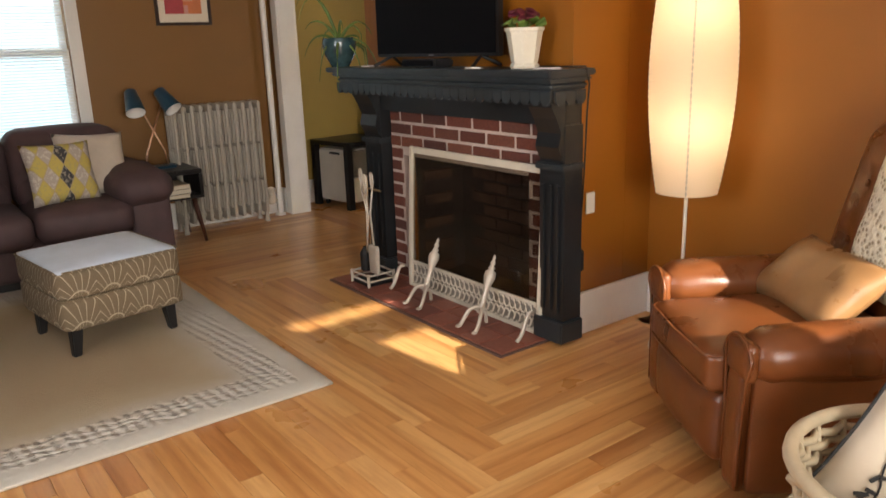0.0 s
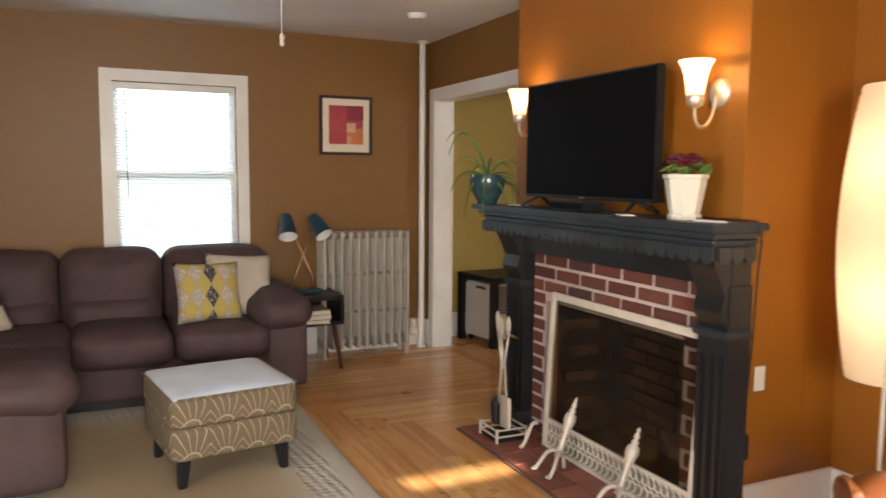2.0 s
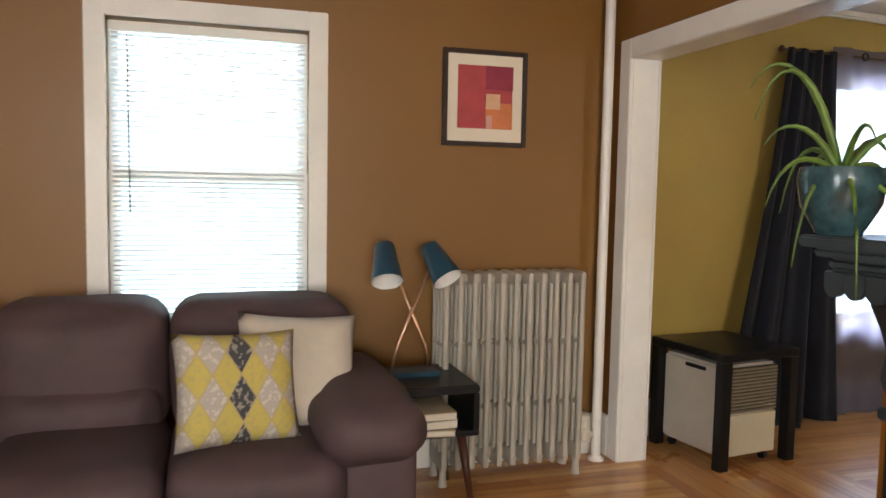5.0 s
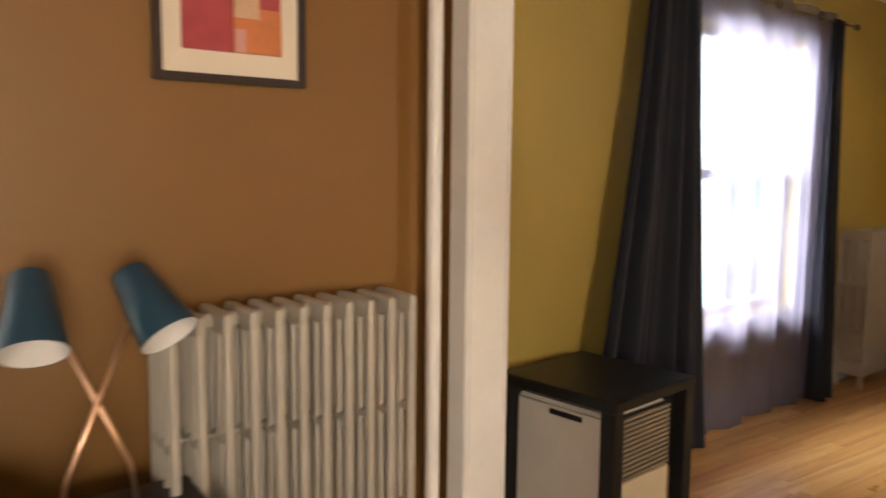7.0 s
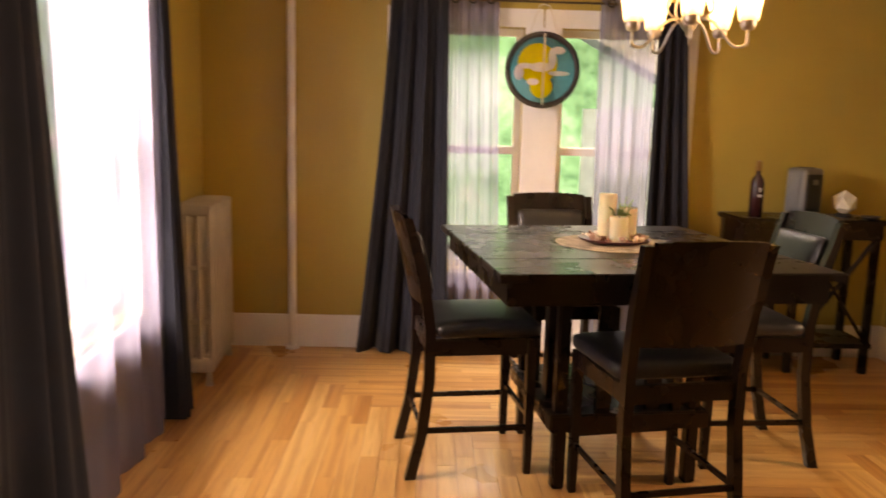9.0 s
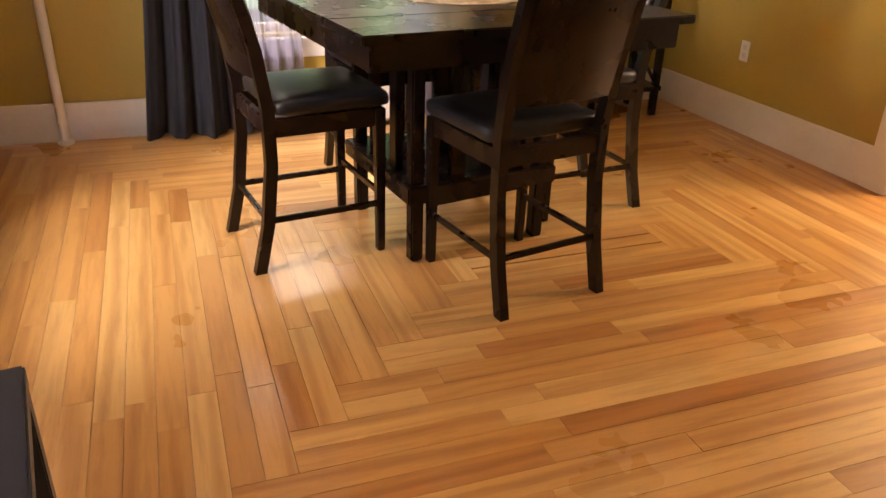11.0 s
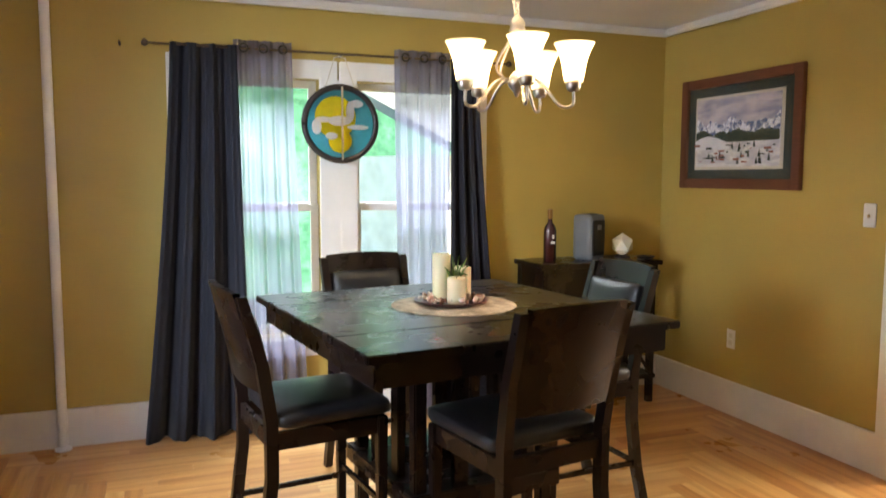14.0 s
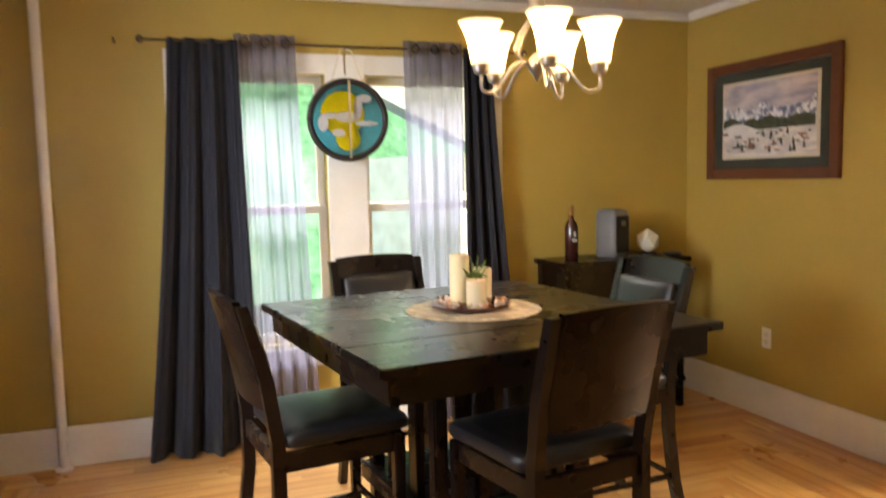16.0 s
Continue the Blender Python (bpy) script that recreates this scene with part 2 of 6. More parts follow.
WALNUT = dark_wood("reddish_walnut", (0.13, 0.045, 0.022), 0.35)
DARKRED = plain("dark_petals", (0.11, 0.005, 0.022), 0.6, var=0.4)


def brick_mat():
    n = Nodes("fired_brick")
    r = n.add("ShaderNodeObjectInfo").outputs["Random"]
    v = n.coords("World")
    c = n.ramp(r, [(0.0, (0.105, 0.034, 0.024)), (0.5, (0.165, 0.05, 0.032)), (0.8, (0.075, 0.03, 0.025)), (1.0, (0.2, 0.07, 0.042))])
    b = n.noise(90, 5, v)
    n.set(n.mix(0.7, c, n.ramp(b, [(0.3, (0.55, 0.5, 0.5)), (0.7, (1.1, 1.05, 1))]), "MULTIPLY"), 0.8, 0)
    n.bump(b, 0.5, 0.004)
    return n.m


def tile_mat():
    n = Nodes("terracotta_tile")
    r = n.add("ShaderNodeObjectInfo").outputs["Random"]
    v = n.coords("World")
    c = n.ramp(r, [(0.0, (0.17, 0.05, 0.035)), (0.5, (0.23, 0.075, 0.05)), (1.0, (0.29, 0.10, 0.065))])
    b = n.noise(40, 5, v)
    n.set(n.mix(0.6, c, n.ramp(b, [(0.3, (0.7, 0.65, 0.65)), (0.7, (1, 1, 1))]), "MULTIPLY"), 0.45, 0)
    n.bump(b, 0.25, 0.003)
    return n.m


BRICK, TILE = brick_mat(), tile_mat()


def rug_mat(cx, cy, hx, hy):
    """Sculpted wool: ivory ground, tan field, braided border in relief."""
    n = Nodes("ivory_wool_rug")
    v = n.coords("World")
    sep = n.add("ShaderNodeSeparateXYZ")
    n.link(v, sep.inputs[0])
    dx = n.math("SUBTRACT", hx, n.math("ABSOLUTE", n.math("SUBTRACT", sep.outputs[0], cx)))
    dy = n.math("SUBTRACT", hy, n.math("ABSOLUTE", n.math("SUBTRACT", sep.outputs[1], cy)))
    d = n.math("MINIMUM", dx, dy)
    pile = n.noise(350, 3, v)
    wig = n.math("ADD", d, n.math("MULTIPLY", n.noise(5, 3, v), 0.10))
    col = n.ramp(wig, [(0.0, (0.66, 0.62, 0.53)), (0.25, (0.68, 0.64, 0.55)), (0.42, (0.52, 0.42, 0.27)), (0.6, (0.47, 0.36, 0.22))])
    n.set(n.mix(0.5, col, n.ramp(pile, [(0.3, (0.7, 0.7, 0.7)), (0.7, (1.05, 1.05, 1.05))]), "MULTIPLY"), 0.95, 0)
    line = n.math("GREATER_THAN", n.math("ABSOLUTE", n.math("SUBTRACT", n.math("FRACT", n.math("MULTIPLY", d, 7.0)), 0.5)), 0.44)
    band = n.math("MULTIPLY", n.math("GREATER_THAN", d, 0.10), n.math("LESS_THAN", d, 0.27))
    ph = n.math("MULTIPLY", n.noise(14, 2, v), 7.0)
    s = n.math("MULTIPLY", n.math("SINE", n.math("ADD", ph, n.math("MULTIPLY", n.math("ADD", sep.outputs[0], sep.outputs[1]), 80.0))), n.math("SINE", n.math("SUBTRACT", n.math("MULTIPLY", n.math("SUBTRACT", sep.outputs[0], sep.outputs[1]), 62.0), ph)))
    braid = n.math("MULTIPLY", n.math("MULTIPLY", s, band), 0.5)
    h = n.math("ADD", n.math("ADD", n.math("MULTIPLY", pile, 0.25), braid), n.math("MULTIPLY", line, -0.35))
    n.bump(h, 1.0, 0.022)
    return n.m


def fan_fabric():
    """Taupe upholstery with pale fan lines."""
    n = Nodes("taupe_fan_fabric")
    v = n.coords("Object")
    sep = n.add("ShaderNodeSeparateXYZ")
    n.link(v, sep.inputs[0])
    nrm = n.add("ShaderNodeSeparateXYZ")
    n.link(n.add("ShaderNodeNewGeometry").outputs["Normal"], nrm.inputs[0])
    h = n.math("ADD", sep.outputs[0], n.math("MULTIPLY", sep.outputs[1], 1.0))
    px = n.math("SUBTRACT", n.math("FRACT", n.math("MULTIPLY", h, 7.2)), 0.5)
    pz = n.math("FRACT", n.math("ADD", n.math("MULTIPLY", sep.outputs[2], 6.9), 0.1))
    ang = n.math("ARCTAN2", px, n.math("ADD", pz, 0.15))
    rays = n.math("LESS_THAN", n.math("ABSOLUTE", n.math("SUBTRACT", n.math("FRACT", n.math("MULTIPLY", ang, 3.9)), 0.5)), 0.06)
    rad = n.math("SQRT", n.math("ADD", n.math("MULTIPLY", px, px), n.math("MULTIPLY", pz, pz)))
    arc = n.math("LESS_THAN", n.math("ABSOLUTE", n.math("SUBTRACT", rad, 0.30)), 0.025)
    f = n.math("MAXIMUM", rays, arc)
    weave = n.noise(600, 2, v)
    n.set(n.mix(n.math("MULTIPLY", f, 0.55), n.ramp(weave, [(0.2, (0.13, 0.095, 0.055)), (0.8, (0.19, 0.145, 0.09))]), (0.58, 0.50, 0.36)), 0.85, 0)
    n.bump(weave, 0.3, 0.003)
    return n.m


def diamond_fabric():
    """Yellow, grey and charcoal diamonds in columns."""
    n = Nodes("yellow_diamond_fabric")
    v = n.coords("Object")
    sep = n.add("ShaderNodeSeparateXYZ")
    n.link(v, sep.inputs[0])
    u = n.math("MULTIPLY", sep.outputs[0], 11.0)
    t = n.math("MULTIPLY", sep.outputs[2], 6.6)
    a = n.math("ABSOLUTE", n.math("SUBTRACT", n.math("FRACT", u), 0.5))
    b = n.math("ABSOLUTE", n.math("SUBTRACT", n.math("FRACT", t), 0.5))
    s = n.math("ADD", a, b)
    inside = n.math("LESS_THAN", s, 0.5)
    edge = n.math("LESS_THAN", n.math("ABSOLUTE", n.math("SUBTRACT", s, 0.5)), 0.03)
    col_id = n.math("ABSOLUTE", n.math("FLOOR", n.math("ADD", u, 0.5)))
    mid = n.math("LESS_THAN", n.math("ABSOLUTE", sep.outputs[0]), 0.0455)
    dots = n.math("LESS_THAN", n.noise(60, 1, v), 0.44)
    yellow = n.mix(n.math("MULTIPLY", dots, 0.6), (0.50, 0.40, 0.10), (0.40, 0.34, 0.14))
    grey = n.mix(n.math("MULTIPLY", dots, 0.5), (0.42, 0.37, 0.33), (0.66, 0.62, 0.55))
    char = n.mix(n.math("MULTIPLY", dots, 0.5), (0.05, 0.05, 0.055), (0.5, 0.46, 0.38))
    other = n.mix(mid, grey, char)
    c = n.mix(edge, n.mix(inside, other, yellow), (0.42, 0.33, 0.17))
    n.set(c, 0.85, 0)
    n.bump(n.noise(9, 4, v), 0.3, 0.01)
    return n.m


FAN, DIAMOND = fan_fabric(), diamond_fabric()


# ---- mesh helpers ----
def mesh_from(name, bm, smooth=False):
    bmesh.ops.recalc_face_normals(bm, faces=bm.faces)
    me = bpy.data.meshes.new(name)
    bm.to_mesh(me)
    bm.free()
    if smooth:
        for p in me.polygons:
            p.use_smooth = True
    return me


def part(name, bm, material, parent=None, label="", smooth=False, angle=None):
    """Links a bmesh as one mesh object under a thing or a part."""
    me = mesh_from(name, bm, smooth)
    me.materials.append(material)
    if smooth and angle:
        me.set_sharp_from_angle(angle=radians(angle))
    ob = new(name, me)
    if parent:
        ob.parent = parent
    if label:
        ob["label"] = label
    return ob


def thing(name, at, label, category, group="", turn=0.0):
    ob = new(name)
    ob.empty_display_size = 0.05
    ob.matrix_basis = pose(at[0], at[1], at[2], 0, 0, turn)
    return tagged(ob, label, category, group)


def box(x0, y0, z0, x1, y1, z1, bevel=0.0, bm=None, seg=2):
    bm2 = bmesh.new()
    m = Matrix.Translation(((x0 + x1) / 2, (y0 + y1) / 2, (z0 + z1) / 2)) @ Matrix.Diagonal((abs(x1 - x0), abs(y1 - y0), abs(z1 - z0), 1))
    bmesh.ops.create_cube(bm2, size=1, matrix=m)
    if bevel:
        bmesh.ops.bevel(bm2, geom=list(bm2.edges), offset=bevel, segments=seg, affect="EDGES", clamp_overlap=True)
    return join(bm, bm2)


def join(bm, bm2):
    if bm is None:
        return bm2
    tmp = bpy.data.meshes.new("tmp")
    bm2.to_mesh(tmp)
    bm2.free()
    bm.from_mesh(tmp)
    bpy.data.meshes.remove(tmp)
    return bm


def lathe(profile, n=24, at=(0, 0, 0), bm=None, wob=None):
    """Turned body from (radius, z) pairs."""
    b = bmesh.new()
    rings = []
    for r, z in profile:
        ring = []
        for i in range(n):
            a = 2 * math.pi * i / n
            k = wob(a, z) if wob else 1.0
            ring.append(b.verts.new((at[0] + r * k * math.cos(a), at[1] + r * k * math.sin(a), at[2] + z)))
        rings.append(ring)
    for p, q in zip(rings, rings[1:]):
        for i in range(n):
            b.faces.new((p[i], p[(i + 1) % n], q[(i + 1) % n], q[i]))
    if profile[0][0] > 1e-5:
        b.faces.new(rings[0])
    if profile[-1][0] > 1e-5:
        b.faces.new(rings[-1])
    bmesh.ops.remove_doubles(b, verts=b.verts, dist=1e-6)
    return join(bm, b)


def tube(points, r, n=8, bm=None, taper=None):
    """A round bar along points; r may thin out towards taper."""
    b = bmesh.new()
    pts = [Vector(p) for p in points]
    rings = []
    up = Vector((0.13, 0.31, 0.94))
    for i, p in enumerate(pts):
        d = (pts[min(i + 1, len(pts) - 1)] - pts[max(i - 1, 0)]).normalized()
        s = d.cross(up)
        if s.length < 0.1:
            s = d.cross(Vector((1, 0, 0)))
        s.normalize()
        t = d.cross(s)
        f = i / max(1, len(pts) - 1)
        rr = r if taper is None else r + (taper - r) * f
        rings.append([b.verts.new(p + rr * (math.cos(2 * math.pi * k / n) * s + math.sin(2 * math.pi * k / n) * t)) for k in range(n)])
    for p, q in zip(rings, rings[1:]):
        for k in range(n):
            b.faces.new((p[k], p[(k + 1) % n], q[(k + 1) % n], q[k]))
    b.faces.new(rings[0])
    b.faces.new(rings[-1])
    return join(bm, b)


def bezier(p0, p1, p2, p3, n=10):
    p0, p1, p2, p3 = map(Vector, (p0, p1, p2, p3))
    return [p0 * (1 - t) ** 3 + p1 * 3 * t * (1 - t) ** 2 + p2 * 3 * t * t * (1 - t) + p3 * t ** 3 for t in [i / n for i in range(n + 1)]]


def soft(x0, y0, z0, x1, y1, z1, r, puff=(0, 0, 0), n=9, bm=None, lump=0.0, seed=0.0):
    """A cushion: a box with round edges of radius r, its faces puffed out."""
    b = bmesh.new()
    bmesh.ops.create_cube(b, size=2)
    bmesh.ops.subdivide_edges(b, edges=list(b.edges), cuts=n, use_grid_fill=True)
    c = Vector(((x0 + x1) / 2, (y0 + y1) / 2, (z0 + z1) / 2))
    h = Vector((abs(x1 - x0) / 2, abs(y1 - y0) / 2, abs(z1 - z0) / 2))
    r = min(r, h.x * 0.999, h.y * 0.999, h.z * 0.999)
    for v in b.verts:
        u = v.co.copy()
        u = Vector([math.copysign(abs(k) ** 0.8, k) for k in u])
        p = Vector((u.x * h.x, u.y * h.y, u.z * h.z))
        q = Vector([max(-(hh - r), min(hh - r, k)) for k, hh in zip(p, h)])
        d = p - q
        if d.length > 1e-6:
            p = q + d.normalized() * r
        p.x += puff[0] * u.x * (1 - u.y ** 2) * (1 - u.z ** 2)
        p.y += puff[1] * u.y * (1 - u.x ** 2) * (1 - u.z ** 2)
        p.z += puff[2] * u.z * (1 - u.x ** 2) * (1 - u.y ** 2)
        if lump:
            p += lump * Vector((noise.noise((p + c) * 5 + Vector((seed, 0, 0))), noise.noise((p + c) * 5 + Vector((0, seed + 7, 0))), noise.noise((p + c) * 5 + Vector((0, 3, seed)))))
        v.co = p + c
    return join(bm, b)


def pillow_bm(wd, ht, th, n=14, seed=0.0, lump=0.008):
    """A throw pillow: stands in the xz plane, pinched towards its corners."""
    b = bmesh.new()
    for side in (-1, 1):
        grid = []
        for i in range(n + 1):
            row = []
            for j in range(n + 1):
                u, v = 2 * i / n - 1, 2 * j / n - 1
                pin = 1 - 0.07 * (1 - abs(v) ** 2) * abs(u) ** 3
                pin2 = 1 - 0.07 * (1 - abs(u) ** 2) * abs(v) ** 3
                t = max(0.0, (1 - u ** 4) * (1 - v ** 4)) ** 0.6
                q = noise.noise(Vector((u * 2.5 + seed, v * 2.5, side)))
                row.append(b.verts.new((u * wd / 2 * pin, side * (th / 2 * t + lump * q * t), v * ht / 2 * pin2 + ht / 2)))
            grid.append(row)
        for i in range(n):
            for j in range(n):
                b.faces.new((grid[i][j], grid[i + 1][j], grid[i + 1][j + 1], grid[i][j + 1]))
    bmesh.ops.remove_doubles(b, verts=b.verts, dist=1e-5)
    return b


def text_mesh(name, words, size, material, parent, m, bold=0.0, depth=0.0008):
    cu = bpy.data.curves.new(name, "FONT")
    cu.body, cu.size, cu.extrude, cu.offset = words, size, depth, bold
    cu.align_x, cu.align_y = "CENTER", "CENTER"
    tmp = new("tmp_text", cu)
    me = bpy.data.meshes.new_from_object(tmp.evaluated_get(bpy.context.evaluated_depsgraph_get()))
    bpy.data.objects.remove(tmp)
    bpy.data.curves.remove(cu)
    me.materials.clear()
    me.materials.append(material)
    ob = new(name, me)
    ob.parent = parent
    ob.matrix_basis = m
    return ob


def structure(name, bm, material, label, category, smooth=False):
    return tagged(part(name, bm, material, None, "", smooth), label, category, "", "structure")


def wall_x(bm, x0, x1, y0, y1, z0, z1, holes=()):
    """A wall that runs along y between x0 and x1, with holes (ya, yb, za, zb)."""
    ys = sorted({y0, y1, *[v for h in holes for v in h[:2]]})
    for a, b in zip(ys, ys[1:]):
        cut = [h for h in holes if h[0] <= a + 1e-6 and h[1] >= b - 1e-6]
        z = z0
        for h in sorted(cut, key=lambda q: q[2]):
            if h[2] > z + 1e-6:
                bm = box(x0, a, z, x1, b, h[2], 0, bm)
            z = h[3]
        if z < z1 - 1e-6:
            bm = box(x0, a, z, x1, b, z1, 0, bm)
    return bm


def wall_y(bm, y0, y1, x0, x1, z0, z1, holes=()):
    b2 = wall_x(None, y0, y1, x0, x1, z0, z1, holes)
    for v in b2.verts:
        v.co.x, v.co.y = v.co.y, v.co.x
    bmesh.ops.reverse_faces(b2, faces=b2.faces)
    return join(bm, b2)

# ---- large structure ----
H = 2.41
NL, EL, JX = 6.68, 3.52, 3.655          # living north wall, east wall, its dining face
ND, ED, SD = 6.83, 7.54, 2.86          # dining north, east, south walls
BX, BY0, BY1, LX = 3.24, 3.11, 4.765, 3.79   # chimney breast face, ends, wall beside it
WW, SW = -0.35, -0.45                   # living west and south walls
SKEW = pose(3.6, ND, 0, 0, 0, 4.3) @ pose(-3.6, -ND, 0)   # the dining room's north wall runs askew

structure("wall_living_north", wall_y(None, NL, NL + 0.2, WW - 0.2, JX, 0, H, [(1.2, 2.03, 0.72, 2.0)]), BROWN, "matte brown painted plaster wall with a window", "wall")
structure("wall_opening_living", wall_x(wall_x(None, EL, 3.6, 6.52, NL, 0, H), EL, 3.6, BY1, 6.52, 1.97, H), BROWN, "brown painted wall over the wide cased opening", "wall")
structure("wall_opening_dining", wall_x(wall_x(wall_x(wall_x(None, 3.602, JX, 6.52, ND + 0.01, 0, H), 3.602, JX, BY1, 6.52, 1.97, H), 3.602, JX, 3.22, BY1, 0, H), 3.942, 4.0, SD - 0.15, 3.22, 0, H), MUSTARD, "mustard painted wall around the cased opening", "wall")
bb = wall_x(None, BX, 3.6, BY0, BY1, 0, H, [(3.34, 4.32, 0, 0.76)])
structure("chimney_breast", bb, BROWN_LIT, "brown painted chimney breast behind the fireplace, tinted orange for lamplight", "wall")
structure("wall_living_east", wall_x(wall_y(None, BY0, BY0 + 0.1, 3.602, LX, 0, H), LX, LX + 0.15, SW - 0.15, BY0 + 0.1, 0, H), BROWN_LIT, "brown painted wall behind the floor lamp, tinted orange for lamplight", "wall")
# unseen west and south openings admit fill; two slots shape the sun patch
structure("wall_living_west", wall_x(None, WW - 0.2, WW, SW - 0.2, NL, 0, H, [(1.6, 2.8, 0.8, 2.0)]), BROWN, "brown painted wall behind the sectional sofa", "wall")
structure("wall_living_south", wall_y(None, SW - 0.2, SW, WW, LX, 0, H, [(0.2, 1.7, 0.75, 2.0), (3.02, 3.62, 1.50, 1.91), (2.84, 3.44, 1.985, 2.13)]), BROWN, "brown painted wall with unseen openings for fill light and sun patch", "wall")
structure("wall_dining_north", wall_y(None, ND, ND + 0.2, 3.66, ED + 0.2, 0, H, [(5.1, 6.2, 0.56, 2.02)]), MUSTARD, "mustard painted plaster wall with a curtained window", "wall").matrix_basis = SKEW
structure("wall_dining_east", wall_x(None, ED, ED + 0.2, SD - 0.15, ND + 0.35, 0, H, [(5.20, 5.92, 0.52, 1.98), (4.27, 4.99, 0.52, 1.98)]), MUSTARD, "mustard painted plaster wall with a double window", "wall")
structure("wall_dining_south", wall_y(None, SD - 0.15, SD, 4.0, ED, 0, H, [(4.75, 5.66, 0, 2.05)]), MUSTARD, "mustard painted plaster wall with a large framed print", "wall")
structure("hall_beyond_door", wall_y(wall_x(wall_x(None, 4.5, 4.6, 1.6, SD - 0.15, 0, H), 5.85, 5.95, 1.6, SD - 0.15, 0, H), 1.5, 1.6, 4.5, 5.95, 0, H), MUSTARD, "plain painted passage beyond the dining room door", "wall")
structure("ceiling", box(WW - 0.2, SW - 0.2, H, ED + 0.2, ND + 0.6, H + 0.1), CEIL, "white painted plaster ceiling", "ceiling")
# added slab, out of view: keeps sun from the wide south opening
structure("porch_roof", box(-0.6, -3.7, 2.1, 2.3, SW - 0.21, 2.2), WHITE, "unseen slab outside the south wall that blocks the sun", "roof")
structure("subfloor", box(WW - 0.2, SW - 0.2, -0.12, ED + 0.2, ND + 0.35, -0.012), GAP, "dark joints under the oak strips", "floor")
structure("ground", box(-60, -60, -0.75, 90, 90, -0.6), plain("grass_ground", (0.07, 0.10, 0.03), 0.9, var=0.4), "green lawn around the house", "ground")


def moulding(name, spans, material, label, category):
    bm = None
    for x0, y0, x1, y1, z0, z1, bev in spans:
        bm = box(x0, y0, z0, x1, y1, z1, bev, bm)
    return structure(name, bm, material, label, category)


BBH = 0.205
moulding("baseboard_living", [(WW, NL - 0.02, EL, NL, 0, BBH, 0.004), (EL - 0.02, 6.6, EL, NL - 0.02, 0, BBH, 0.004), (BX + 0.02, BY0 - 0.02, LX, BY0, 0, BBH, 0.004), (LX - 0.02, SW, LX, BY0 - 0.02, 0, BBH, 0.004), (BX - 0.012, BY0 - 0.02, BX + 0.02, BY0 + 0.015, 0, BBH, 0.004)], WHITE, "white painted wooden baseboard", "baseboard")
moulding("baseboard_dining", [(ED - 0.02, SD, ED, ND + 0.27, 0, BBH, 0.004), (5.78, SD, ED - 0.02, SD + 0.02, 0, BBH, 0.004), (4.0, SD, 4.63, SD + 0.02, 0, BBH, 0.004), (JX, 6.62, JX + 0.02, ND - 0.02, 0, BBH, 0.004)], WHITE, "white painted wooden baseboard", "baseboard")
moulding("baseboard_dining_north", [(JX + 0.02, ND - 0.02, ED, ND, 0, BBH - 0.002, 0.004)], WHITE, "white painted wooden baseboard", "baseboard").matrix_basis = SKEW
moulding("crown_moulding_north", [(JX, ND - 0.045, ED, ND, H - 0.052, H - 0.005, 0.012)], WHITE, "white crown moulding at the ceiling", "trim").matrix_basis = SKEW
moulding("crown_moulding", [(ED - 0.045, SD, ED, ND + 0.26, H - 0.05, H - 0.003, 0.012), (JX, SD, ED - 0.045, SD + 0.045, H - 0.05, H - 0.003, 0.012), (JX, 3.25, JX + 0.045, ND - 0.045, H - 0.05, H - 0.003, 0.012)], WHITE, "white crown moulding at the ceiling", "trim")
moulding("opening_casing", [(EL - 0.018, 6.5, EL, 6.595, 0, 2.045, 0.004), (EL - 0.018, BY1 - 0.02, EL, 6.5, 1.95, 2.045, 0.004), (EL, 6.5, JX, 6.52, 0, 1.97, 0.002), (EL, BY1, JX, 6.5, 1.95, 1.97, 0.002), (JX, 6.5, JX + 0.018, 6.6, 0, 2.045, 0.004), (JX, BY1, JX + 0.018, 6.5, 1.95, 2.045, 0.004)], WHITE, "white painted casing of the wide opening", "trim")
moulding("door_casing", [(5.66, SD, 5.79, SD + 0.025, 0, 2.14, 0.004), (4.62, SD, 4.75, SD + 0.025, 0, 2.14, 0.004), (4.75, SD, 5.66, SD + 0.025, 2.05, 2.14, 0.004)], WHITE, "white painted door casing", "trim")


